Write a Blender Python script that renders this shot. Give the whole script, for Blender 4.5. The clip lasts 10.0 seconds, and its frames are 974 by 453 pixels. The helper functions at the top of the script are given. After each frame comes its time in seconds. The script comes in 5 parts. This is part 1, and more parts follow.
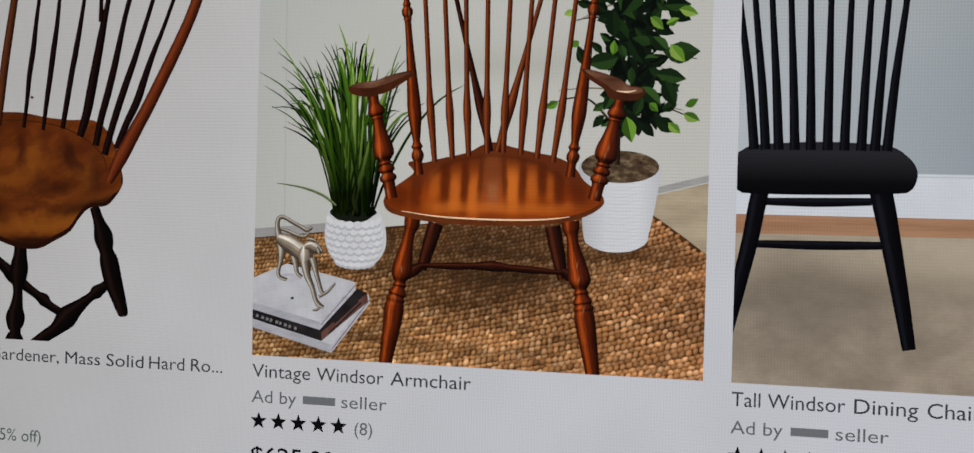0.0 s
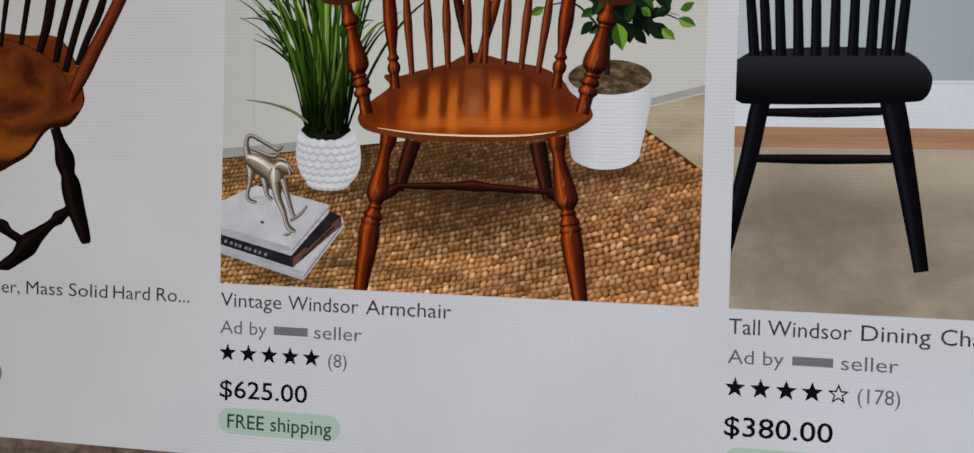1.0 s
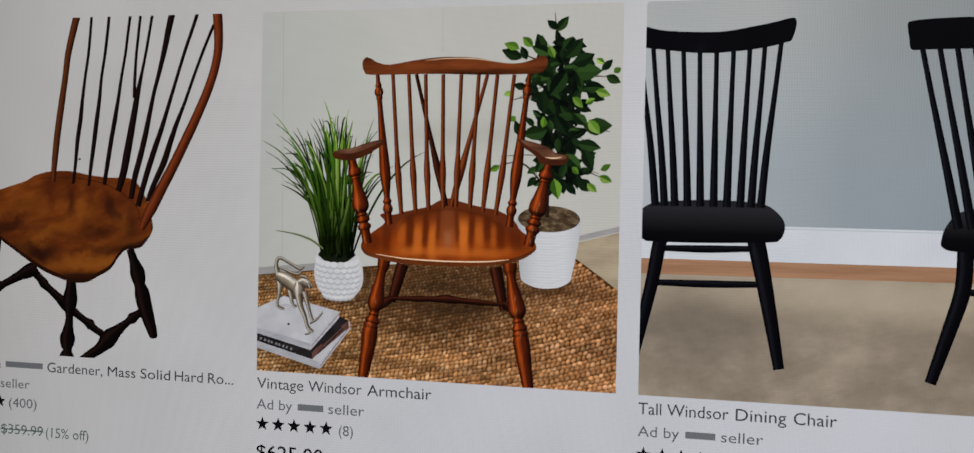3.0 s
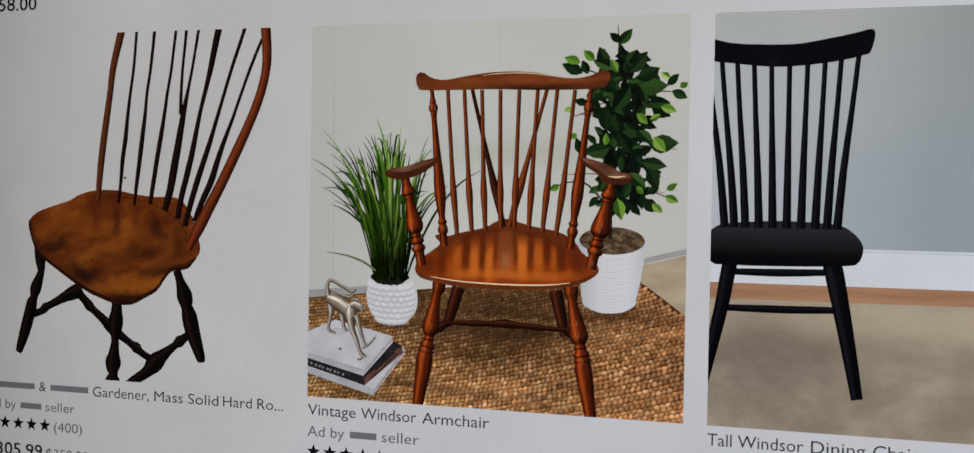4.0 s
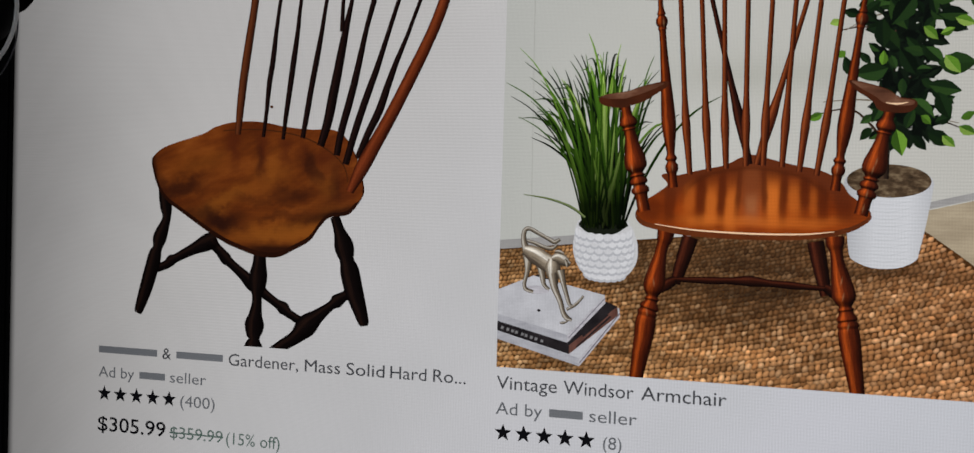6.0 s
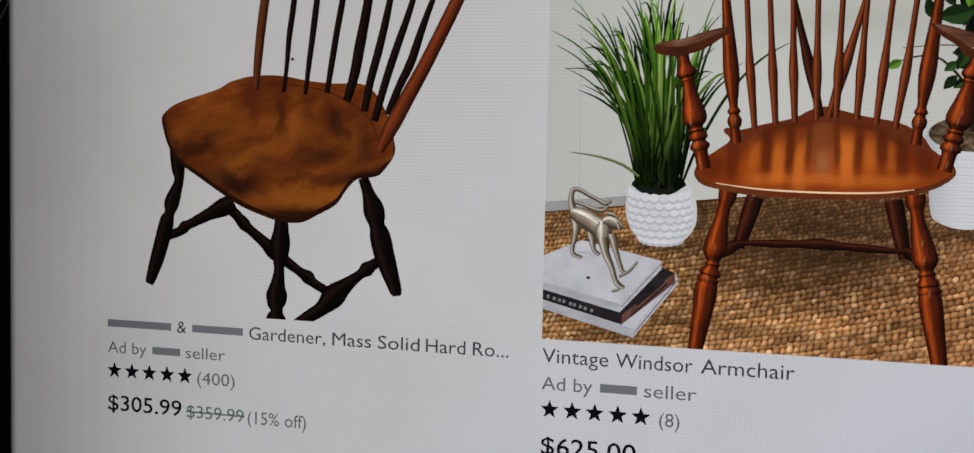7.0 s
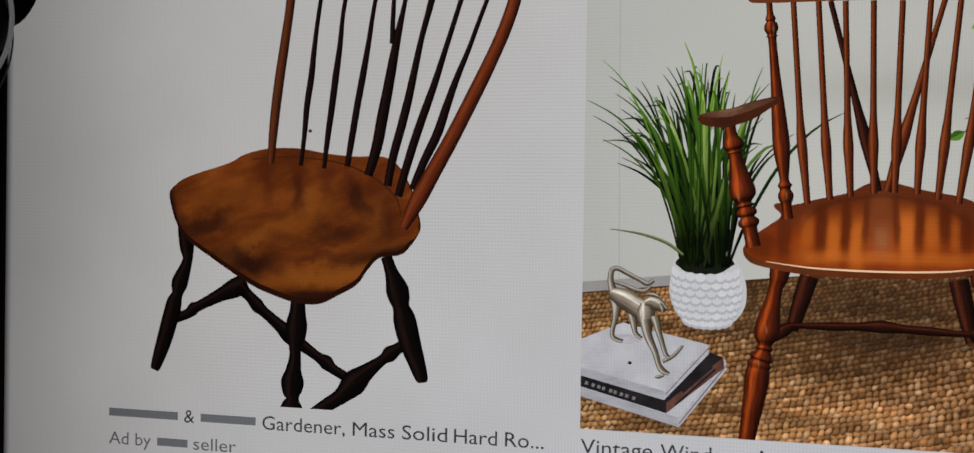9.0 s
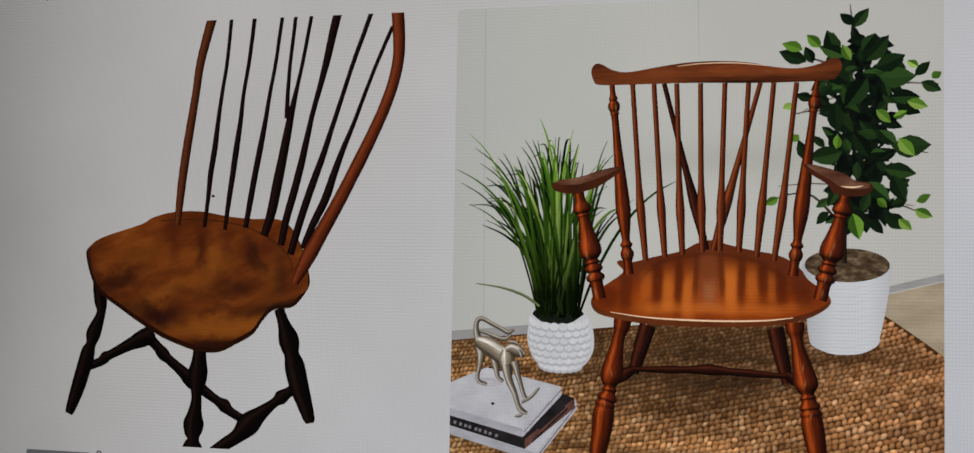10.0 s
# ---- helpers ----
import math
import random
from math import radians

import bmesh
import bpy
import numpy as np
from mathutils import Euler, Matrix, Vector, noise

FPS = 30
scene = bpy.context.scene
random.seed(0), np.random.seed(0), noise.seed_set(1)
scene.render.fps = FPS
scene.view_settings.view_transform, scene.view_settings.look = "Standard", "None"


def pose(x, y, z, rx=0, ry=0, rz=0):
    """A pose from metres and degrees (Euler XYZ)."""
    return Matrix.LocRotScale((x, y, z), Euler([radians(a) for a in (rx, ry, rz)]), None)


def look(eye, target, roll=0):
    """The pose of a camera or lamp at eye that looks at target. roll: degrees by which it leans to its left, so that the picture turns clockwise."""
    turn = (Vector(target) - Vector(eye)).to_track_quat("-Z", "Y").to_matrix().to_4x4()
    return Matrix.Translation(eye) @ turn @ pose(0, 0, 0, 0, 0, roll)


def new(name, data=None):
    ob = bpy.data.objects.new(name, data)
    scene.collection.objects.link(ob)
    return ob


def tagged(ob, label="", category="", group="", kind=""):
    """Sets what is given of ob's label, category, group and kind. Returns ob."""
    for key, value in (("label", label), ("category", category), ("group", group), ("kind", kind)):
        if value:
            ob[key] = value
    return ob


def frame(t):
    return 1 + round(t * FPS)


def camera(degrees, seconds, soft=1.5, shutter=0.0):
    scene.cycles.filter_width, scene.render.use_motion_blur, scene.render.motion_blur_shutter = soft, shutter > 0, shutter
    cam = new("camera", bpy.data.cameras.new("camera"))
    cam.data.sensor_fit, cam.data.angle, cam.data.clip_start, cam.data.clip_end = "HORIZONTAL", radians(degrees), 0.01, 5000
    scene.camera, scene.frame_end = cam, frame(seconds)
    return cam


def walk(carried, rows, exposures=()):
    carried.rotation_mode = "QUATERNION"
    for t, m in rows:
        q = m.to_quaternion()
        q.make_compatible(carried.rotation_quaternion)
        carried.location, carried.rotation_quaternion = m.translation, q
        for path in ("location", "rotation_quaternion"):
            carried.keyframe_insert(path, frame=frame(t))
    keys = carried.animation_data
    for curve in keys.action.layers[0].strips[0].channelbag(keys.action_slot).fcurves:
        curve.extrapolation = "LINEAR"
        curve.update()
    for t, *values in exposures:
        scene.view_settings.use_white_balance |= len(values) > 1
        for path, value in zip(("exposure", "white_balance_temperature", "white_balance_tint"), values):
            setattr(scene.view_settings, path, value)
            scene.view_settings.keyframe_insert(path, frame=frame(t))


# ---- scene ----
cam = camera(44.69, 10.0, soft=1.45)
PATH = [
    (0, (0.24456, -0.24679, 1.11376), (0.12830, 0.23946, 1.10715), 1.48),
    (0.3, (0.24760, -0.23406, 1.10026), (0.12424, 0.25044, 1.09447), 1.75),
    (0.5, (0.24398, -0.23223, 1.10339), (0.12646, 0.25343, 1.08542), 1.54),
    (1, (0.24877, -0.22849, 1.10238), (0.12421, 0.25541, 1.08450), 1.46),
    (1.5, (0.25947, -0.24191, 1.11331), (0.12458, 0.23936, 1.09978), 1.44),
    (2, (0.27548, -0.28702, 1.12170), (0.13893, 0.19390, 1.11334), 1.41),
    (2.5, (0.28142, -0.29371, 1.12722), (0.14260, 0.18652, 1.11671), 1.23),
    (2.7, (0.28176, -0.29638, 1.12741), (0.14480, 0.18437, 1.11650), 1.21),
    (3.8, (0.28406, -0.29076, 1.12651), (0.13431, 0.18627, 1.12270), 1.07),
    (4, (0.27303, -0.28588, 1.13275), (0.12058, 0.19020, 1.12221), 0.96),
    (4.1, (0.26471, -0.28594, 1.13410), (0.11383, 0.19063, 1.12304), 0.79),
    (4.5, (0.23770, -0.27500, 1.12580), (0.08491, 0.20091, 1.11293), 1.13),
    (5, (0.22468, -0.26022, 1.11626), (0.06668, 0.21402, 1.10454), 1.37),
    (5.5, (0.21625, -0.25293, 1.11984), (0.05852, 0.22123, 1.10251), 1.33),
    (5.7, (0.21095, -0.25356, 1.11849), (0.05843, 0.22245, 1.10580), 1.62),
    (6.8, (0.20312, -0.25283, 1.12117), (0.05936, 0.22520, 1.09244), 1.39),
    (7, (0.18967, -0.23725, 1.11832), (0.04829, 0.24133, 1.08711), 1.18),
    (7.5, (0.14722, -0.19943, 1.10528), (0.00894, 0.28013, 1.07527), 1.12),
    (8, (0.14734, -0.19378, 1.10217), (0.00801, 0.28572, 1.07633), 1.18),
    (8.5, (0.15973, -0.20510, 1.11596), (0.01724, 0.27408, 1.10696), 1.29),
    (9, (0.17533, -0.22546, 1.12183), (0.04143, 0.25623, 1.11523), 0.88),
    (9.5, (0.19008, -0.24224, 1.13098), (0.05919, 0.24032, 1.13014), 0.96),
    (10, (0.20212, -0.24715, 1.11810), (0.07932, 0.23687, 1.14343), 1.02),
]
EXPOSURES = [(0, -0.02, 6500, 10), (0.5, -0.06, 6500, 10), (1.0, -0.04, 6500, 10), (2.5, -0.04, 6500, 10), (4.0, -0.03, 6500, 10), (5.0, 0.0, 6480, 10), (6.0, -0.01, 6500, 10), (7.0, 0.0, 6450, 10), (7.5, 0.01, 6280, 10), (8.1, -0.06, 6280, 10), (8.6, -0.07, 6450, 10), (9.5, -0.09, 6500, 10), (10.0, -0.13, 6500, 10)]
walk(cam, [(t, look(eye, target, roll)) for t, eye, target, roll in PATH], EXPOSURES)

# ---- world and light ----
world = bpy.data.worlds.new("daylight")
scene.world = world
world.use_nodes = True
wn = world.node_tree
sky = wn.nodes.new("ShaderNodeTexSky")
sky.sky_type, sky.sun_disc = "NISHITA", False
sky.sun_elevation, sky.sun_rotation = radians(35), radians(200)
wn.links.new(sky.outputs[0], wn.nodes["Background"].inputs[0])
wn.nodes["Background"].inputs[1].default_value = 0.06

# ---- page coordinates: u to the right, v up, one unit is the width of a product photo ----
S, U0, Z0 = 0.1, 0.132, 1.08
STEP = 0.00002
LEFT, RIGHT, BOTTOM, TOP = -1.305, 4.01, -1.30, 1.70


ROW = 1.0088  # photos are a shade less wide than their units are high


def at(u, v, layer=0.0):
    return Vector((U0 + S * u, -STEP * layer, Z0 + S * (v * ROW if v > 0 else v)))


def lin(r, g, b):
    """Linear colour from display values of 0 to 255."""
    return tuple(c / 12.92 if c <= 0.04045 else ((c + 0.055) / 1.055) ** 2.4 for c in (r / 255, g / 255, b / 255)) + (1.0,)


# ---- materials ----
def nodes_of(mat):
    mat.use_nodes = True
    tree = mat.node_tree
    return tree, tree.nodes["Principled BSDF"]


def link(tree, a, b):
    tree.links.new(a, b)


def math_node(tree, op, a, b=None, c=None, clamp=False):
    n = tree.nodes.new("ShaderNodeMath")
    n.operation, n.use_clamp = op, clamp
    for i, v in enumerate((a, b, c)):
        if v is None:
            continue
        if isinstance(v, (int, float)):
            n.inputs[i].default_value = v
        else:
            link(tree, v, n.inputs[i])
    return n.outputs[0]


def ramp(tree, fac, stops):
    n = tree.nodes.new("ShaderNodeValToRGB")
    e = n.color_ramp.elements
    while len(e) < len(stops):
        e.new(0.5)
    for el, (p, c) in zip(e, stops):
        el.position, el.color = p, lin(*c)
    link(tree, fac, n.inputs[0])
    return n.outputs[0]


def noise_of(tree, vec, scale, detail=3.0, rough=0.55, stretch=(1, 1, 1)):
    m = tree.nodes.new("ShaderNodeMapping")
    m.inputs["Scale"].default_value = stretch
    link(tree, vec, m.inputs[0])
    n = tree.nodes.new("ShaderNodeTexNoise")
    n.inputs["Scale"].default_value, n.inputs["Detail"].default_value, n.inputs["Roughness"].default_value = scale, detail, rough
    link(tree, m.outputs[0], n.inputs["Vector"])
    return n.outputs["Fac"]


def mix(tree, fac, a, b, blend="MIX"):
    n = tree.nodes.new("ShaderNodeMix")
    n.data_type, n.blend_type = "RGBA", blend
    for sock, v in ((n.inputs[0], fac), (n.inputs[6], a), (n.inputs[7], b)):
        if isinstance(v, (int, float)):
            sock.default_value = v
        elif isinstance(v, tuple):
            sock.default_value = v
        else:
            link(tree, v, sock)
    return n.outputs[2]


def uv_of(tree):
    n = tree.nodes.new("ShaderNodeUVMap")
    n.uv_map = "page"
    s = tree.nodes.new("ShaderNodeSeparateXYZ")
    link(tree, n.outputs[0], s.inputs[0])
    return n.outputs[0], s.outputs[0], s.outputs[1]


def island(tree):
    return tree.nodes.new("ShaderNodeNewGeometry").outputs["Random Per Island"]


def backlight_group():
    """The panel's light: emission dimmed by position towards its left edge in place of angular falloff, a little
    uneven, broken up by the fine raster of its dots.
    """
    g = bpy.data.node_groups.new("backlight", "ShaderNodeTree")
    g.interface.new_socket("Strength", in_out="OUTPUT", socket_type="NodeSocketFloat")
    out = g.nodes.new("NodeGroupOutput")
    pos = g.nodes.new("ShaderNodeNewGeometry").outputs["Position"]
    sep = g.nodes.new("ShaderNodeSeparateXYZ")
    link(g, pos, sep.inputs[0])
    edge = g.nodes.new("ShaderNodeMapRange")
    edge.interpolation_type = "SMOOTHERSTEP"
    link(g, sep.outputs[0], edge.inputs[0])
    for i, v in ((1, -0.03), (2, 0.080), (3, 0.45), (4, 1.02)):
        edge.inputs[i].default_value = v
    uneven = noise_of(g, pos, 9.0, 1.0)
    fine = noise_of(g, pos, 55.0, 2.0)
    level = math_node(g, "MULTIPLY_ADD", uneven, 0.16, 0.92)
    level = math_node(g, "MULTIPLY", level, math_node(g, "MULTIPLY_ADD", fine, 0.06, 0.97))
    # one dot row every 0.29 mm
    for axis in (0, 2):
        wave = math_node(g, "SINE", math_node(g, "MULTIPLY", sep.outputs[axis], 2 * math.pi / 0.00029))
        level = math_node(g, "MULTIPLY", level, math_node(g, "MULTIPLY_ADD", wave, 0.07, 1.0))
    # faint beat lines of the raster, in patches
    for axis, pitch, size, seedy in ((2, 0.00072, 14.0, 0.0), (0, 0.00063, 11.0, 3.7)):
        wave = math_node(g, "SINE", math_node(g, "MULTIPLY", sep.outputs[axis], 2 * math.pi / pitch))
        shift = g.nodes.new("ShaderNodeMapping")
        shift.inputs["Location"].default_value = (seedy, 0, seedy)
        link(g, pos, shift.inputs[0])
        patch = math_node(g, "MULTIPLY_ADD", noise_of(g, shift.outputs[0], size, 1.0), 3.0, -1.05, clamp=True)
        level = math_node(g, "MULTIPLY", level, math_node(g, "MULTIPLY_ADD", math_node(g, "MULTIPLY", wave, patch), 0.05, 1.0))
    level = math_node(g, "MULTIPLY", level, edge.outputs[0])
    # shade put into the emission beside the left bezel, for its soft edge
    rim = g.nodes.new("ShaderNodeMapRange")
    rim.interpolation_type = "SMOOTHSTEP"
    link(g, sep.outputs[0], rim.inputs[0])
    for i, v in ((1, 0.0010), (2, 0.0034), (3, 0.12), (4, 1.0)):
        rim.inputs[i].default_value = v
    level = math_node(g, "MULTIPLY", level, rim.outputs[0])
    link(g, level, out.inputs[0])
    return g


BACKLIGHT = backlight_group()
COAT_TINT = 0.4


def lit(name, colour, veil=0.0):
    """A picture element on the lit panel. colour: display values, or a function that builds nodes; veil: how much a soft-edged mark covers."""
    mat = bpy.data.materials.new(name)
    tree, b = nodes_of(mat)
    b.inputs["Base Color"].default_value = (0.002, 0.002, 0.002, 1)
    b.inputs["Roughness"].default_value = 0.45
    b.inputs["Specular IOR Level"].default_value = 0.02
    if isinstance(colour, tuple):
        b.inputs["Emission Color"].default_value = lin(*colour)
    else:
        link(tree, colour(tree), b.inputs["Emission Color"])
    g = tree.nodes.new("ShaderNodeGroup")
    g.node_tree = BACKLIGHT
    # a thin tinted coat added for falloff, so the picture dims when seen askew
    b.inputs["Coat Weight"].default_value, b.inputs["Coat Roughness"].default_value, b.inputs["Coat IOR"].default_value = 1.0, 0.4, 1.1
    b.inputs["Coat Tint"].default_value = (COAT_TINT, COAT_TINT, COAT_TINT, 1)
    link(tree, math_node(tree, "MULTIPLY", g.outputs[0], 1.06 / COAT_TINT), b.inputs["Emission Strength"])
    if veil:
        vec, x, y = uv_of(tree)
        m = tree.nodes.new("ShaderNodeUVMap")
        m.uv_map = "form"
        sw = tree.nodes.new("ShaderNodeSeparateXYZ")
        link(tree, m.outputs[0], sw.inputs[0])
        t = math_node(tree, "MULTIPLY_ADD", y, 2.0, -1.0)
        soft_edge = math_node(tree, "SUBTRACT", 1.0, math_node(tree, "MULTIPLY", t, t))
        soft_edge = math_node(tree, "MULTIPLY", soft_edge, soft_edge)
        swell = math_node(tree, "MULTIPLY", sw.outputs[1], 60.0, clamp=True)
        link(tree, math_node(tree, "MULTIPLY", math_node(tree, "MULTIPLY", soft_edge, swell), veil), b.inputs["Alpha"])
    return mat


def solid(name, colour, rough=0.5, metal=0.0, bump=0.0, scale=200.0, vary=0.15, spec=0.5):
    """An ordinary surface with grain at two scales."""
    mat = bpy.data.materials.new(name)
    tree, b = nodes_of(mat)
    pos = tree.nodes.new("ShaderNodeTexCoord").outputs["Object"]
    f = noise_of(tree, pos, scale, 4.0)
    k = noise_of(tree, pos, scale / 14, 3.0)
    c = mix(tree, math_node(tree, "MULTIPLY", math_node(tree, "ADD", f, k), 0.5),
            tuple(v * (1 - vary) for v in colour) + (1,), tuple(min(1, v * (1 + vary)) for v in colour) + (1,))
    link(tree, c, b.inputs["Base Color"])
    link(tree, math_node(tree, "MULTIPLY_ADD", k, 0.2, rough - 0.1), b.inputs["Roughness"])
    b.inputs["Metallic"].default_value, b.inputs["Specular IOR Level"].default_value = metal, spec
    if bump:
        n = tree.nodes.new("ShaderNodeBump")
        n.inputs["Strength"].default_value, n.inputs["Distance"].default_value = bump, 0.001
        link(tree, f, n.inputs["Height"])
        link(tree, n.outputs[0], b.inputs["Normal"])
    return mat


def turned(name, dark, mid, light, grain=0.25, form=0.0):
    """Turned, varnished wood as pictured, highlight and shaded sides painted in: page coordinate y runs across the
    piece, and form shades its beads as if lit from above.
    """
    def build(tree):
        vec, x, y = uv_of(tree)
        wob = math_node(tree, "MULTIPLY_ADD", noise_of(tree, vec, 26.0, 3.0, 0.6, (1, 0.3, 1)), 0.30, -0.15)
        across = math_node(tree, "ADD", y, wob)
        c = ramp(tree, across, ((0.0, dark), (0.14, mid), (0.30, light), (0.50, mid), (0.84, dark), (1.0, tuple(v * 0.6 for v in dark))))
        n = noise_of(tree, vec, 20.0, 4.0, 0.65, (1, 0.5, 1))
        f = noise_of(tree, vec, 75.0, 3.0, 0.7, (0.35, 0.5, 1))
        n = math_node(tree, "MULTIPLY_ADD", n, 1.5, math_node(tree, "MULTIPLY_ADD", f, 1.0, -0.25))
        g = tree.nodes.new("ShaderNodeCombineColor")
        for i in range(3):
            link(tree, n, g.inputs[i])
        c = mix(tree, min(grain * 2.8, 1.0), c, g.outputs[0], "MULTIPLY")
        if form:
            m = tree.nodes.new("ShaderNodeUVMap")
            m.uv_map = "form"
            s = tree.nodes.new("ShaderNodeSeparateXYZ")
            link(tree, m.outputs[0], s.inputs[0])
            k = math_node(tree, "MULTIPLY_ADD", math_node(tree, "SUBTRACT", s.outputs[0], 0.5), form, 1.0)
            k = math_node(tree, "MULTIPLY", k, math_node(tree, "MULTIPLY_ADD", s.outputs[1], 26.0, 0.62))
            k = math_node(tree, "MINIMUM", math_node(tree, "MAXIMUM", k, 0.2), 1.6)
            g = tree.nodes.new("ShaderNodeCombineColor")
            for i in range(3):
                link(tree, k, g.inputs[i])
            c = mix(tree, 1.0, c, g.outputs[0], "MULTIPLY")
        return c
    return lit(name, build)


def mottled(name, stops, scale=6.0, detail=4.0, stretch=(1, 1, 1), contrast=1.6, veil=0.0):
    def build(tree):
        vec, x, y = uv_of(tree)
        n = noise_of(tree, vec, scale, detail, 0.6, stretch)
        n = math_node(tree, "MULTIPLY_ADD", math_node(tree, "SUBTRACT", n, 0.5), contrast, 0.5, clamp=True)
        return ramp(tree, n, stops)
    return lit(name, build, veil)


def blot(tree, c, x, y, spot, tone, soft=1.0):
    """A patch of another tone: spot is (u, v, half width, half height, turn in degrees, share)."""
    cx, cy, rx, ry, turn, share = spot
    ca, sa = math.cos(radians(turn)), math.sin(radians(turn))
    dx, dy = math_node(tree, "SUBTRACT", x, cx), math_node(tree, "SUBTRACT", y, cy)
    a = math_node(tree, "ADD", math_node(tree, "MULTIPLY", dx, ca / rx), math_node(tree, "MULTIPLY", dy, sa / rx))
    b = math_node(tree, "ADD", math_node(tree, "MULTIPLY", dx, -sa / ry), math_node(tree, "MULTIPLY", dy, ca / ry))
    q = math_node(tree, "ADD", math_node(tree, "POWER", math_node(tree, "ABSOLUTE", a), 3.0), math_node(tree, "POWER", math_node(tree, "ABSOLUTE", b), 3.0))
    q = math_node(tree, "POWER", q, 1.4 / soft)
    return mix(tree, math_node(tree, "DIVIDE", share, math_node(tree, "ADD", q, 1.0)), c, lin(*tone))


def wander(tree, vec, x, y, size, reach):
    """Coordinates that stray a little, for ragged outlines."""
    p = math_node(tree, "MULTIPLY_ADD", noise_of(tree, vec, size, 3.0, 0.6), 2 * reach, -reach)
    q = math_node(tree, "MULTIPLY_ADD", noise_of(tree, vec, size * 1.27, 3.0, 0.6, (1, 1.1, 1)), 2 * reach, -reach)
    return math_node(tree, "ADD", x, p), math_node(tree, "ADD", y, q)


def per_island(name, stops, across=0.0, fade=None):
    """Many small pieces, each of its own tone. across: how much darker one side is; fade: page heights from deep to full tone."""
    def build(tree):
        vec, x, y = uv_of(tree)
        c = ramp(tree, island(tree), stops)
        k = math_node(tree, "MULTIPLY_ADD", math_node(tree, "SUBTRACT", y, 0.5), -across, 1.0)
        if fade:
            s = tree.nodes.new("ShaderNodeSeparateXYZ")
            link(tree, tree.nodes.new("ShaderNodeNewGeometry").outputs["Position"], s.inputs[0])
            m = tree.nodes.new("ShaderNodeMapRange")
            link(tree, s.outputs[2], m.inputs[0])
            for n, v in ((1, Z0 + S * fade[0]), (2, Z0 + S * fade[1]), (3, fade[2]), (4, 1.0)):
                m.inputs[n].default_value = v
            k = math_node(tree, "MULTIPLY", k, m.outputs[0])
        g = tree.nodes.new("ShaderNodeCombineColor")
        for n in range(3):
            link(tree, k, g.inputs[n])
        return mix(tree, 1.0, c, g.outputs[0], "MULTIPLY")
    return lit(name, build)


# ---- mesh helpers ----
def part(name, bm, material, parent, label="", smooth=False):
    me = bpy.data.meshes.new(name)
    bm.to_mesh(me)
    bm.free()
    me.materials.append(material)
    if smooth:
        for p in me.polygons:
            p.use_smooth = True
    ob = new(name, me)
    ob.parent = parent
    ob.matrix_parent_inverse = parent.matrix_world.inverted() if parent else Matrix()
    if label:
        ob["label"] = label
    return ob


def thing(name, loc, label, category, group="", kind=""):
    ob = new(name)
    ob.matrix_world = Matrix.Translation(loc)
    return tagged(ob, label, category, group, kind)


def spline(pts, closed=False, n=6):
    """Catmull-Rom points through the given ones."""
    out, k = [], len(pts)
    for i in range(k if closed else k - 1):
        if closed:
            p = [pts[(i + j - 1) % k] for j in range(4)]
        else:
            p = [pts[min(max(i + j - 1, 0), k - 1)] for j in range(4)]
        for s in range(n):
            t = s / n
            out.append(tuple(0.5 * (2 * b + (c - a) * t + (2 * a - 5 * b + 4 * c - d) * t * t + (3 * b - a - 3 * c + d) * t ** 3)
                             for a, b, c, d in zip(*p)))
    if not closed:
        out.append(tuple(pts[-1]))
    return out


def flat_bm():
    bm = bmesh.new()
    return bm, bm.loops.layers.uv.new("page")


def add_outline(bm, uvl, pts, layer, uvs=None):
    vs = [bm.verts.new(at(p[0], p[1], layer)) for p in pts]
    f = bm.faces.new(vs)
    f.normal_update()
    if f.normal.y > 0:
        f.normal_flip()
    for lp in f.loops:
        k = vs.index(lp.vert)
        lp[uvl].uv = uvs[k] if uvs else pts[k][:2]
    return f


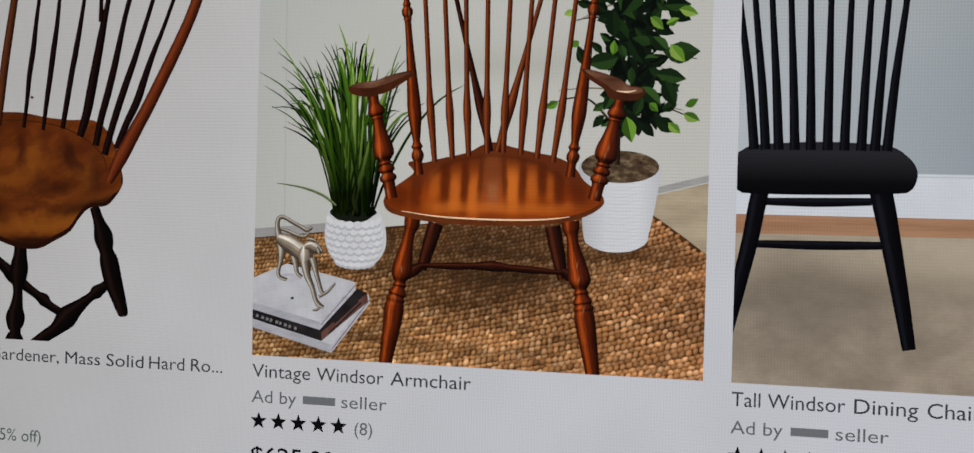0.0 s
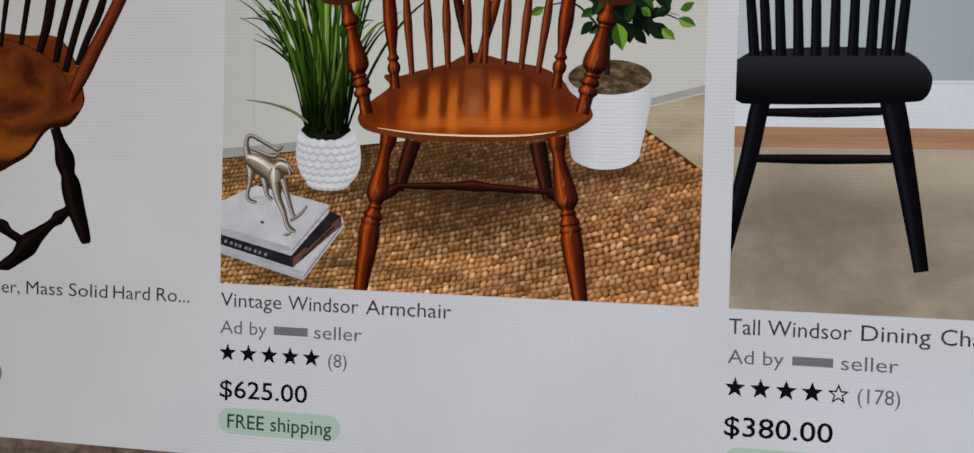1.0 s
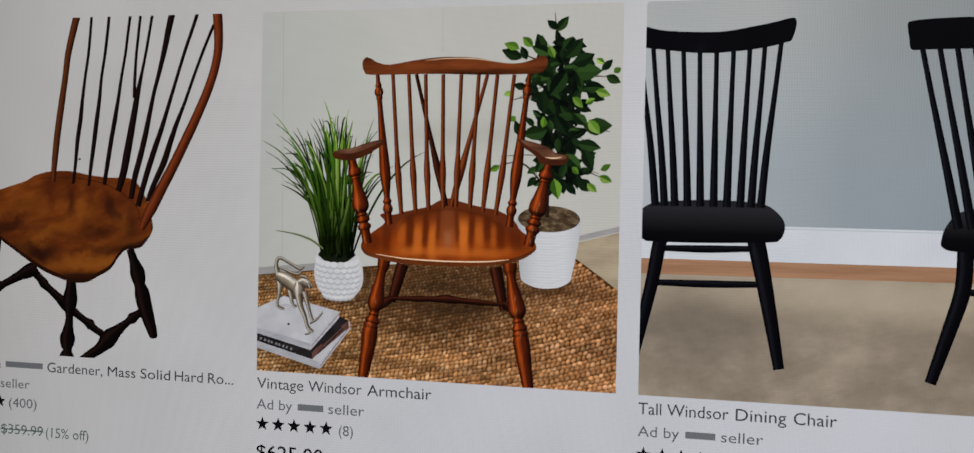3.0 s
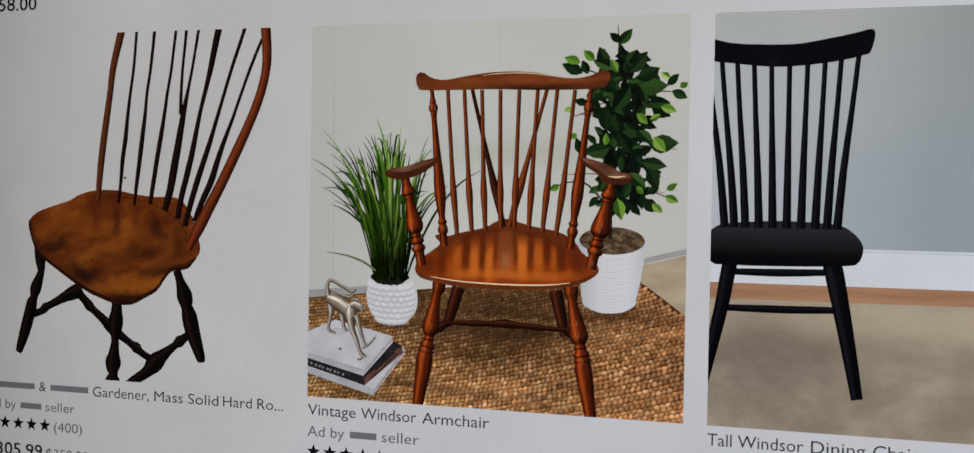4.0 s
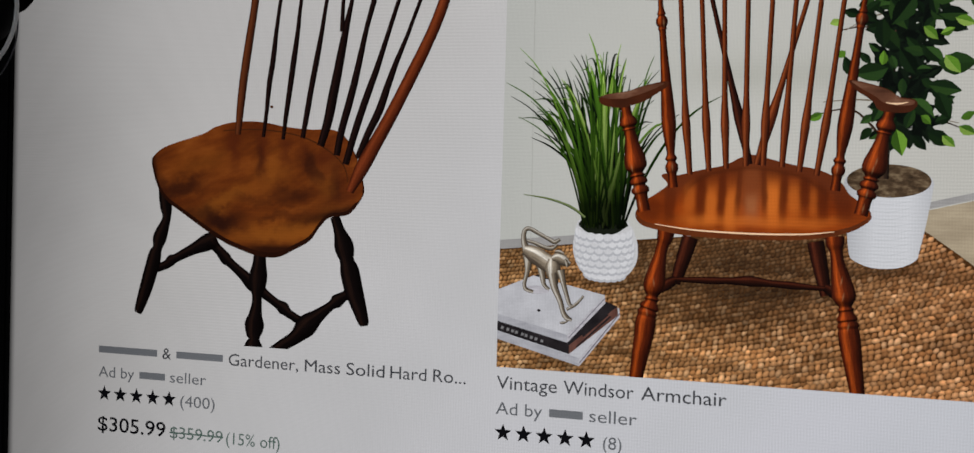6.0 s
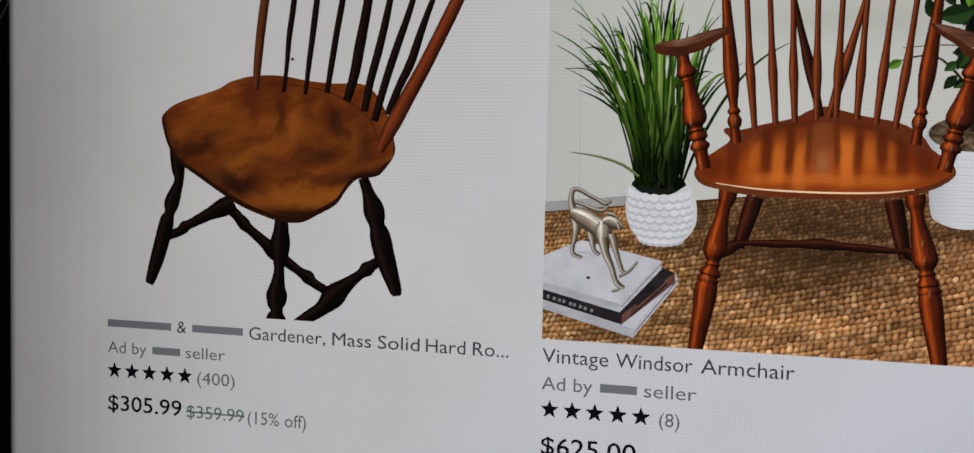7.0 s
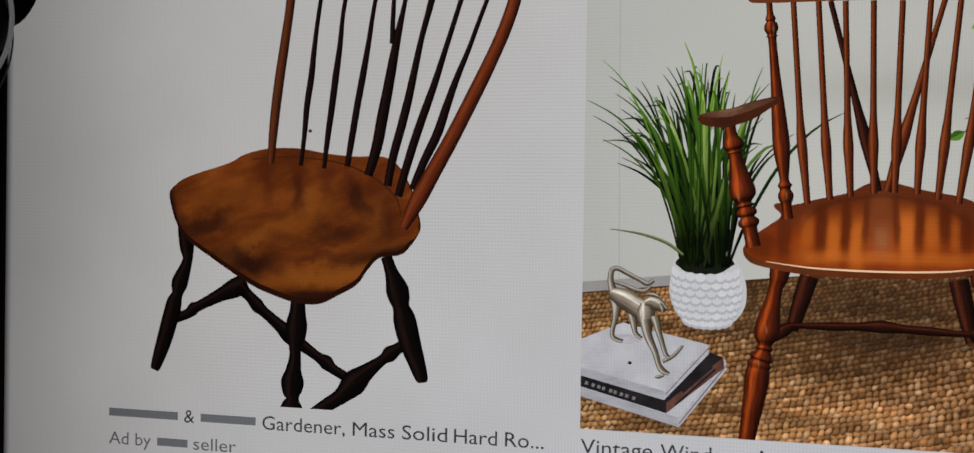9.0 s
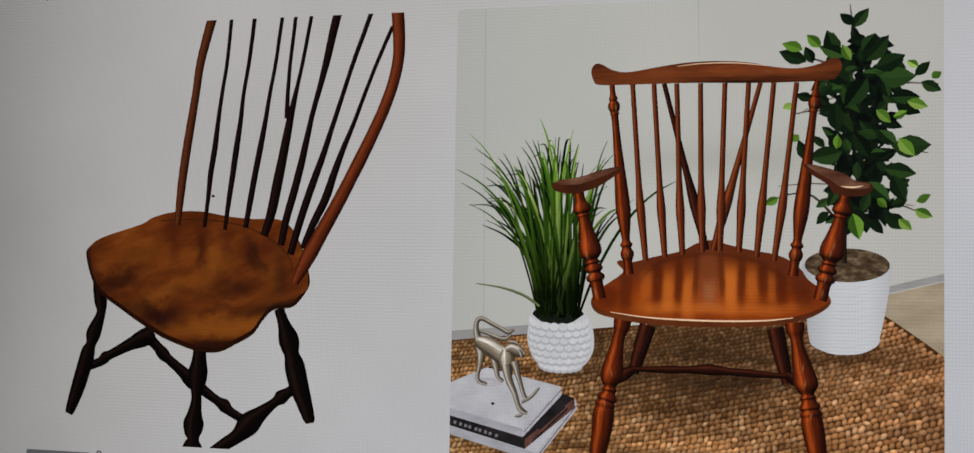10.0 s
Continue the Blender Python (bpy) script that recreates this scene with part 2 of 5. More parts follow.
def add_limb(bm, uvl, pts, layer, n=5):
    """A strip along points of (u, v, half width). The second map holds how the width swells along the piece."""
    form = bm.loops.layers.uv.get("form") or bm.loops.layers.uv.new("form")
    uvl = bm.loops.layers.uv["page"]
    line = spline(pts, False, n)
    if abs(line[-1][1] - line[0][1]) > abs(line[-1][0] - line[0][0]) and line[-1][1] > line[0][1]:
        line = line[::-1]
    rows, run, last = [], 0.0, None
    for i, (u, v, w) in enumerate(line):
        a, b = line[max(i - 1, 0)], line[min(i + 1, len(line) - 1)]
        d = math.hypot(b[0] - a[0], b[1] - a[1]) or 1
        nx, ny = (b[1] - a[1]) / d, -(b[0] - a[0]) / d
        if last is None:
            flip = nx > 0 if abs(nx) > abs(ny) else ny < 0
        else:
            flip = nx * last[0] + ny * last[1] < 0
        if flip:
            nx, ny = -nx, -ny
        last = (nx, ny)
        if i:
            run += math.hypot(u - line[i - 1][0], v - line[i - 1][1])
        swell = min(max(0.5 + 0.5 * (b[2] - a[2]) / d, 0.0), 1.0)
        w = max(w, 0.0004)
        rows.append([(bm.verts.new(at(u + nx * w * k, v + ny * w * k, layer)), (run + line[0][0] * 7.3, 0.5 - 0.5 * k), (swell, w)) for k in (1, 0, -1)])
    for r, q in zip(rows, rows[1:]):
        for k in (0, 1):
            quad = (r[k], r[k + 1], q[k + 1], q[k])
            f = bm.faces.new([c[0] for c in quad])
            for lp in f.loops:
                c = next(c for c in quad if c[0] is lp.vert)
                lp[uvl].uv, lp[form].uv = c[1], c[2]
            f.normal_update()
            if f.normal.y > 0:
                f.normal_flip()


def clip(bm, rect):
    """Cut the shape off at a photo's edges."""
    if rect is None:
        return
    u0, v0, u1, v1 = rect
    for p, nrm in ((at(u0, v0), (-1, 0, 0)), (at(u0, v0), (0, 0, -1)), (at(u1, v1), (1, 0, 0)), (at(u1, v1), (0, 0, 1))):
        bmesh.ops.bisect_plane(bm, geom=bm.verts[:] + bm.edges[:] + bm.faces[:], plane_co=p, plane_no=nrm, clear_outer=True, dist=1e-7)


def shape(name, pts, mat, parent, layer, rect=None, smooth=True, n=5, label=""):
    bm, uvl = flat_bm()
    add_outline(bm, uvl, spline(pts, True, n) if smooth else pts, layer)
    bmesh.ops.triangulate(bm, faces=bm.faces[:])
    clip(bm, rect)
    return part(name, bm, mat, parent, label)


def limb(name, pts, mat, parent, layer, rect=None, n=5, label=""):
    bm, uvl = flat_bm()
    add_limb(bm, uvl, pts, layer, n)
    clip(bm, rect)
    return part(name, bm, mat, parent, label)


def rounded(u0, v0, u1, v1, r, n=6):
    pts = []
    for cx, cy, a in ((u1 - r, v1 - r, 0), (u0 + r, v1 - r, 90), (u0 + r, v0 + r, 180), (u1 - r, v0 + r, 270)):
        pts += [(cx + r * math.cos(radians(a + 90 * k / n)), cy + r * math.sin(radians(a + 90 * k / n))) for k in range(n + 1)]
    return pts


def ellipse(cx, cy, rx, ry, n=40, a0=0, a1=360):
    return [(cx + rx * math.cos(radians(a0 + (a1 - a0) * k / n)), cy + ry * math.sin(radians(a0 + (a1 - a0) * k / n))) for k in range(n)]


def box_bm(bm, lo, hi):
    m = Matrix.Translation([(a + b) / 2 for a, b in zip(lo, hi)]) @ Matrix.Diagonal([b - a for a, b in zip(lo, hi)] + [1])
    return bmesh.ops.create_cube(bm, size=1, matrix=m)["verts"]


def block(name, lo, hi, mat, parent=None, bevel=0.0, label=""):
    bm = bmesh.new()
    box_bm(bm, lo, hi)
    if bevel:
        bmesh.ops.bevel(bm, geom=bm.edges[:], offset=bevel, segments=3, affect="EDGES", profile=0.6)
    return part(name, bm, mat, parent, label)


def turn_profile(a, b, prof):
    """Points of a turned piece from a to b: rows of (share of the length, half width)."""
    return [(a[0] + (b[0] - a[0]) * s, a[1] + (b[1] - a[1]) * s, w) for s, w in prof]


def lettering(name, body, u0, u1, base, cap, mat, parent, layer=3, bold=0.0):
    """Letters set between u0 and u1 on a base line, with capitals of the given height."""
    cu = bpy.data.curves.new(name, "FONT")
    cu.body, cu.size, cu.offset, cu.resolution_u = body, 1.0, bold, 3
    tmp = new(name, cu)
    dg = bpy.context.evaluated_depsgraph_get()
    dg.update()
    me = bpy.data.meshes.new_from_object(tmp.evaluated_get(dg))
    bpy.data.objects.remove(tmp)
    xs = [v.co.x for v in me.vertices]
    lo, hi = min(xs), max(xs)
    kx, ky = (u1 - u0) / (hi - lo), cap / 0.70
    for v in me.vertices:
        v.co = at(u0 + (v.co.x - lo) * kx, base + v.co.y * ky, layer)
    me.name = name
    me.materials.clear()
    me.materials.append(mat)
    ob = new(name, me)
    ob.parent = parent
    ob.matrix_parent_inverse = parent.matrix_world.inverted()
    return ob


def star_points(cu, cv, r, inner=0.42):
    return [(cu + (r if k % 2 == 0 else r * inner) * math.sin(math.pi * k / 5), cv + (r if k % 2 == 0 else r * inner) * math.cos(math.pi * k / 5)) for k in range(10)]

# ---- the room: plain, dim, closed round the desk ----
plaster = solid("plaster", (0.30, 0.29, 0.28), 0.85, bump=0.15, scale=60)
floor_wood = solid("floor_wood", (0.16, 0.10, 0.06), 0.5, bump=0.1, scale=30, vary=0.3)
desk_wood = solid("desk_wood", (0.12, 0.08, 0.05), 0.45, bump=0.1, scale=40, vary=0.3)
black_plastic = solid("black_plastic", (0.0035, 0.0035, 0.004), 0.6, bump=0.05, scale=900, spec=0.06)
foam_black = solid("foam_black", (0.004, 0.003, 0.003), 0.95, bump=0.6, scale=700, vary=0.4, spec=0.03)
ring_grey = solid("ring_grey", (0.82, 0.82, 0.82), 0.4, bump=0.05, scale=500, vary=0.08)
metal_dark = solid("metal_dark", (0.08, 0.08, 0.09), 0.4, metal=1.0, bump=0.05, scale=400)
window_paint = solid("window_paint", (0.75, 0.75, 0.73), 0.5, bump=0.05, scale=120, vary=0.05)

for nm, lo, hi, m in (("floor", (-2.0, -3.0, -0.1), (2.6, 0.6, 0.0), floor_wood),
                      ("ceiling", (-2.0, -3.0, 2.5), (2.6, 0.6, 2.6), plaster),
                      ("wall_north", (-2.0, 0.6, 0.0), (2.6, 0.72, 2.5), plaster),
                      ("wall_west", (-2.12, -3.0, 0.0), (-2.0, 0.6, 2.5), plaster),
                      ("wall_east", (2.6, -3.0, 0.0), (2.72, 0.6, 2.5), plaster)):
    tagged(block(nm, lo, hi, m), "plain " + ("matt plaster " if m is plaster else "brown wooden ") + nm.split("_")[0] + " of the dim room", nm.split("_")[0], kind="structure")
# unseen wall with an added window opening, to let light reach the headset
bm = bmesh.new()
for lo, hi in (((-2.0, -3.12, 0.0), (-0.3, -3.0, 2.5)), ((1.1, -3.12, 0.0), (2.6, -3.0, 2.5)),
               ((-0.3, -3.12, 0.0), (1.1, -3.0, 0.9)), ((-0.3, -3.12, 2.1), (1.1, -3.0, 2.5))):
    box_bm(bm, lo, hi)
tagged(part("wall_south", bm, plaster, None), "plain matt plaster wall, unseen, with one added window opening", "wall", kind="structure")
bm = bmesh.new()
for lo, hi in (((-0.3, -3.09, 0.9), (-0.25, -3.03, 2.1)), ((1.05, -3.09, 0.9), (1.1, -3.03, 2.1)),
               ((-0.25, -3.09, 0.9), (1.05, -3.03, 0.95)), ((-0.25, -3.09, 2.05), (1.05, -3.03, 2.1)), ((0.38, -3.085, 0.95), (0.42, -3.035, 2.05))):
    box_bm(bm, lo, hi)
tagged(part("window_1", bm, window_paint, None), "unseen white painted window frame added in the plaster wall", "window", kind="structure")
# fill lamp added in that opening; no such source is in view
wl = bpy.data.lights.new("room_fill", "AREA")
wl.shape, wl.size, wl.size_y, wl.energy, wl.color = "RECTANGLE", 1.3, 1.1, 9.0, (0.9, 0.95, 1.0)
lamp = new("room_fill", wl)
lamp.matrix_world = look((0.4, -3.02, 1.5), (0.4, 0.0, 1.2))

# desk that carries the monitor
desk = thing("desk", (0.26, 0.1, 0.0), "dark brown wooden desk under the monitor", "desk")
block("desktop", (-0.5, -0.42, 0.715), (1.05, 0.5, 0.745), desk_wood, desk, 0.004)
for x in (-0.46, 0.95):
    for y in (-0.38, 0.4):
        block("leg", (x, y, 0.0), (x + 0.06, y + 0.06, 0.7148), desk_wood, desk, 0.004)

# ---- monitor ----
X0, X1 = U0 + S * LEFT, U0 + S * RIGHT
ZB, ZT = Z0 + S * BOTTOM, Z0 + S * TOP
XM = (X0 + X1) / 2
monitor = thing("monitor", (XM, 0.06, 0.745), "black computer monitor showing a shop page of wooden chairs", "monitor")
BZ = 0.018
bm = bmesh.new()
lip = 0.0016
for lo, hi in (((X0 - BZ, -lip, ZB - BZ), (X0, 0.012, ZT + BZ)), ((X1, -lip, ZB - BZ), (X1 + BZ, 0.012, ZT + BZ)),
               ((X0, -lip, ZB - BZ), (X1, 0.012, ZB)), ((X0, -lip, ZT), (X1, 0.012, ZT + BZ))):
    vs = box_bm(bm, lo, hi)
    bmesh.ops.bevel(bm, geom=list({e for v in vs for e in v.link_edges}), offset=0.0006, segments=2, affect="EDGES")
part("bezel", bm, black_plastic, monitor, "narrow matt black bezel")
bm = bmesh.new()
vs = box_bm(bm, (X0 - BZ + 0.002, 0.0121, ZB - BZ + 0.002), (X1 + BZ - 0.002, 0.045, ZT + BZ - 0.002))
for v in vs:
    if v.co.y > 0.03:
        v.co.x, v.co.z = XM + (v.co.x - XM) * 0.86, 1.1 + (v.co.z - 1.1) * 0.8
bmesh.ops.bevel(bm, geom=bm.edges[:], offset=0.006, segments=3, affect="EDGES")
part("back_cover", bm, black_plastic, monitor)
block("stand_neck", (XM - 0.03, 0.047, 0.757), (XM + 0.03, 0.065, 1.12), black_plastic, monitor, 0.004)
block("stand_foot", (XM - 0.12, -0.03, 0.745), (XM + 0.12, 0.16, 0.757), black_plastic, monitor, 0.004)


def page_colour(tree):
    vec, x, y = uv_of(tree)
    n = noise_of(tree, vec, 2.2, 2.0)
    warm = ramp(tree, n, ((0.3, (179, 177, 176)), (0.7, (186, 184, 183))))
    cool = ramp(tree, n, ((0.3, (181, 183, 188)), (0.7, (188, 189, 196))))
    return mix(tree, math_node(tree, "MULTIPLY_ADD", math_node(tree, "SUBTRACT", x, y), 0.5, 0.5, clamp=True), warm, cool)


page_white = lit("page_white", page_colour)
bm, uvl = flat_bm()
add_outline(bm, uvl, [(LEFT, BOTTOM), (RIGHT, BOTTOM), (RIGHT, TOP), (LEFT, TOP)], 0)
page = part("screen", bm, page_white, monitor, "lit white shop page with product photos and prices")

ink = lit("ink", (54, 55, 59))
ink_soft = lit("ink_soft", (88, 90, 94))
ink_bar = lit("ink_bar", (100, 102, 106))
ink_black = lit("ink_black", (12, 12, 15))
ink_green = lit("ink_green", (76, 92, 86))
badge_green = lit("badge_green", (157, 176, 166))
badge_ink = lit("badge_ink", (32, 62, 50))


def bar(name, u0, v0, u1, v1, mat, layer=3):
    return shape(name, [(u0, v0), (u1, v0), (u1, v1), (u0, v1)], mat, page, layer, smooth=False)


def star(cu, cv, hollow=False):
    bm, uvl = flat_bm()
    r = 0.0205
    if hollow:
        o, i = star_points(cu, cv, r), star_points(cu, cv - 0.0002, r * 0.62, 0.44)
        vo, vi = [bm.verts.new(at(*p, 3)) for p in o], [bm.verts.new(at(*p, 3)) for p in i]
        for k in range(10):
            bm.faces.new((vo[k], vi[k], vi[(k + 1) % 10], vo[(k + 1) % 10]))
    else:
        add_outline(bm, uvl, star_points(cu, cv, r), 3)
    return part("star", bm, ink_black, page)


def seller_line(u, base, width, scale=1.0):
    """The seller line; the shop's name stands as a plain bar."""
    lettering("seller_text", "Ad by", u, u + 0.336 * width, base, 0.027 * scale, ink_soft, page)
    bar("name_bar", u + 0.386 * width, base + 0.003, u + 0.625 * width, base + 0.020 * scale, ink_bar)
    lettering("seller_text", "seller", u + 0.67 * width, u + width, base, 0.027 * scale, ink_soft, page)


def words(name, rows, base, cap, mat):
    for body, u0, u1 in rows:
        lettering(name, body, u0, u1, base, cap, mat, page)


# first listing
for a, c in ((-1.0379, -0.871), (-0.817, -0.689)):
    bar("name_bar", a, -0.038, c, -0.021, ink_bar)
lettering("title_text", "&", -0.856, -0.832, -0.042, 0.028, ink, page)
words("title_text", (("Gardener,", -0.6735, -0.4885), ("Mass", -0.4715, -0.3805), ("Solid", -0.3645, -0.2690), ("Hard", -0.2547, -0.1660), ("Ro...", -0.1497, -0.0715)), -0.045, 0.029, ink)
seller_line(-1.0373, -0.0985, 0.304)
for k in range(5):
    star(-1.0195 + 0.0461 * k, -0.1400)
lettering("count_text", "(400)", -0.8037, -0.7083, -0.1555, 0.028, ink_soft, page)
lettering("price_text", "$305.99", -1.0366, -0.8430, -0.2335, 0.036, ink_black, page, bold=0.008)
lettering("old_price_text", "$359.99", -0.8298, -0.6852, -0.2345, 0.029, ink_green, page)
bar("strike_line", -0.8318, -0.2230, -0.6832, -0.2195, ink_green, 4)
lettering("discount_text", "(15% off)", -0.6755, -0.5321, -0.2360, 0.029, ink_green, page)
# second listing
words("title_text", (("Vintage", 0.0016, 0.1405), ("Windsor", 0.1555, 0.3115), ("Armchair", 0.3275, 0.5095)), -0.049, 0.030, ink)
seller_line(0.0014, -0.106, 0.319, 1.04)
for k in range(5):
    star(0.0196 + 0.0476 * k, -0.147)
lettering("count_text", "(8)", 0.2474, 0.2886, -0.163, 0.028, ink_soft, page)
lettering("price_text", "$625.00", 0.0029, 0.2024, -0.242, 0.037, ink_black, page, bold=0.008)
shape("badge", rounded(0.0, -0.319, 0.277, -0.2635, 0.0277), badge_green, page, 2, smooth=False)
lettering("badge_text", "FREE shipping", 0.0218, 0.258, -0.3065, 0.030, badge_ink, page, 4, bold=0.006)
# third listing
words("title_text", (("Tall", 1.0585, 1.1160), ("Windsor", 1.1300, 1.2815), ("Dining", 1.2985, 1.4195), ("Chair", 1.4365, 1.5377)), -0.048, 0.030, ink)
seller_line(1.058, -0.104, 0.308, 1.0)
for k in range(5):
    star(1.0734 + 0.0471 * k, -0.150, k == 4)
lettering("count_text", "(178)", 1.2958, 1.3709, -0.164, 0.028, ink_soft, page)
lettering("price_text", "$380.00", 1.0556, 1.2544, -0.242, 0.037, ink_black, page, bold=0.008)
shape("badge", rounded(1.057, -0.319, 1.334, -0.2635, 0.0277), badge_green, page, 2, smooth=False)
# prices of the row above
lettering("price_text", "$58.00", -1.0408, -0.876, 1.0475, 0.037, ink_black, page, bold=0.008)
bar("price_bar", 0.004, 1.083, 0.15, 1.115, ink_black)


def photo(name, u0, v0, u1, v1, mat, label, layer=2):
    return shape(name, rounded(u0, v0, u1, v1, 0.009), mat, monitor, layer, smooth=False, label=label)


# ---- first photo: bow-back side chair on white ----
R1 = (-1.057, 0.0045, -0.057, 0.9755)
white_back = lit("white_back", page_colour)
p1 = photo("product_photo", *R1, white_back, "photo of a brown windsor side chair on white")

SEAT_SPOTS = ((-0.815, 0.375, 0.062, 0.020, 12, 0.75), (-0.712, 0.302, 0.050, 0.026, -12, 0.9), (-0.775, 0.318, 0.040, 0.012, 15, 0.5), (-0.510, 0.368, 0.040, 0.017, 5, 0.6),
              (-0.463, 0.428, 0.018, 0.036, 25, 0.7), (-0.59, 0.352, 0.09, 0.010, -4, 0.35), (-0.882, 0.400, 0.016, 0.045, 20, 0.5),
              (-0.405, 0.395, 0.020, 0.050, -15, 0.5), (-0.53, 0.315, 0.08, 0.010, 8, 0.4), (-0.60, 0.455, 0.012, 0.035, 10, 0.45))
SEAT_RED = ((-0.672, 0.470, 0.017, 0.045, 3, 0.7), (-0.592, 0.462, 0.014, 0.045, 5, 0.7), (-0.535, 0.465, 0.014, 0.030, 10, 0.6), (-0.49, 0.462, 0.014, 0.028, 12, 0.5), (-0.42, 0.455, 0.030, 0.026, 40, 0.55), (-0.385, 0.362, 0.040, 0.024, 20, 0.45))
SEAT_AMBER = ((-0.700, 0.348, 0.075, 0.014, 25, 0.75), (-0.55, 0.272, 0.12, 0.020, 4, 0.8), (-0.565, 0.415, 0.040, 0.030, 50, 0.55), (-0.45, 0.305, 0.055, 0.018, 28, 0.6), (-0.76, 0.435, 0.075, 0.024, 15, 0.35), (-0.43, 0.385, 0.018, 0.024, 30, 0.5))


def seat_one(tree):
    vec, x, y = uv_of(tree)
    tilt = tree.nodes.new("ShaderNodeMapping")
    tilt.inputs["Rotation"].default_value = (0, 0, -0.35)
    link(tree, vec, tilt.inputs[0])
    n = noise_of(tree, tilt.outputs[0], 7.0, 5.0, 0.62, (0.9, 2.6, 1))
    c = ramp(tree, n, ((0.30, (64, 26, 10)), (0.46, (88, 39, 13)), (0.56, (104, 49, 16)), (0.70, (124, 64, 23))))
    rx, ry = wander(tree, vec, x, y, 15.0, 0.034)
    for spot in SEAT_AMBER:
        c = blot(tree, c, rx, ry, spot, (136, 75, 24), 1.4)
    for spot in SEAT_RED:
        c = blot(tree, c, rx, ry, spot, (70, 27, 13), 1.2)
    for spot in SEAT_SPOTS:
        c = blot(tree, c, rx, ry, spot, (34, 15, 11), 1.1)
    # dark bands along the front lip and the left edge
    for spot in ((-0.555, 0.236, 0.105, 0.013, 2, 0.95), (-0.40, 0.327, 0.07, 0.010, 16, 0.85), (-0.725, 0.270, 0.10, 0.008, -29, 0.6), (-0.890, 0.425, 0.008, 0.05, 8, 0.6)):
        c = blot(tree, c, x, y, spot, (34, 15, 9), 1.1)
    return c


seat_brown = lit("seat_brown", seat_one)
seat_edge = mottled("seat_edge", ((0.0, (14, 7, 5)), (1.0, (46, 20, 10))), 8.0)
bow_brown = turned("bow_brown", (46, 17, 9), (94, 39, 18), (116, 52, 25), 0.25)
bow_shade = turned("bow_shade", (38, 17, 10), (78, 38, 19), (90, 46, 25), 0.2)
spindle_dark = turned("spindle_dark", (10, 5, 5), (19, 10, 9), (34, 18, 15), 0.2)
leg_dark = turned("leg_dark", (6, 4, 4), (13, 8, 8), (30, 18, 14), 0.3)
contour = lit("contour", (62, 30, 12))


limb("stretcher", [(-0.8867, 0.1758, 0.0108), (-0.8513, 0.1882, 0.0108), (-0.8362, 0.1999, 0.0138), (-0.8237, 0.2059, 0.0108), (-0.7741, 0.2307, 0.0144), (-0.7434, 0.2448, 0.0204), (-0.7130, 0.2587, 0.0204)], leg_dark, p1, 4, R1)
limb("stretcher", [(-0.7312, 0.2506, 0.0144), (-0.7065, 0.2298, 0.0120), (-0.6880, 0.2112, 0.0150), (-0.6733, 0.1992, 0.0114), (-0.6391, 0.1734, 0.0132), (-0.6125, 0.1519, 0.0180), (-0.5788, 0.1297, 0.0120), (-0.5490, 0.1109, 0.0108), (-0.5313, 0.1005, 0.0156), (-0.5170, 0.0889, 0.0108), (-0.4865, 0.0726, 0.0108), (-0.4702, 0.0623, 0.0144)], leg_dark, p1, 4, R1)
limb("stretcher", [(-0.3553, 0.1489, 0.0120), (-0.3773, 0.1353, 0.0120), (-0.3940, 0.1239, 0.0162), (-0.4084, 0.1126, 0.0108), (-0.4409, 0.0875, 0.0168), (-0.4702, 0.0623, 0.0263), (-0.4974, 0.0348, 0.0168), (-0.5297, 0.0134, 0.0144), (-0.5622, -0.0105, 0.0144)], leg_dark, p1, 5, R1)
limb("leg", [(-0.8601, 0.3913, 0.0168), (-0.8581, 0.3563, 0.0168), (-0.8540, 0.3280, 0.0168), (-0.8525, 0.2997, 0.0120), (-0.8697, 0.2540, 0.0192), (-0.8758, 0.2288, 0.0132), (-0.8820, 0.2126, 0.0180), (-0.8894, 0.1850, 0.0192), (-0.9067, 0.1270, 0.0180), (-0.9243, 0.0767, 0.0126), (-0.9281, 0.0661, 0.0084)], leg_dark, p1, 6, R1)
limb("leg", [(-0.5961, 0.2386, 0.0156), (-0.5967, 0.2033, 0.0180), (-0.5986, 0.1756, 0.0240), (-0.6005, 0.1479, 0.0216), (-0.6014, 0.1290, 0.0138), (-0.6010, 0.1090, 0.0132), (-0.6041, 0.0811, 0.0180), (-0.6061, 0.0588, 0.0257), (-0.6070, 0.0364, 0.0216), (-0.6056, 0.0231, 0.0144), (-0.6066, 0.0141, 0.0204), (-0.6076, 0.0007, 0.0263)], leg_dark, p1, 6, R1)
limb("leg", [(-0.4039, 0.3205, 0.0120), (-0.3919, 0.2885, 0.0144), (-0.3800, 0.2566, 0.0240), (-0.3740, 0.2353, 0.0222), (-0.3703, 0.2193, 0.0180), (-0.3630, 0.1959, 0.0240), (-0.3521, 0.1554, 0.0234), (-0.3367, 0.1131, 0.0186), (-0.3248, 0.0803, 0.0138), (-0.3224, 0.0707, 0.0084)], leg_dark, p1, 6, R1)
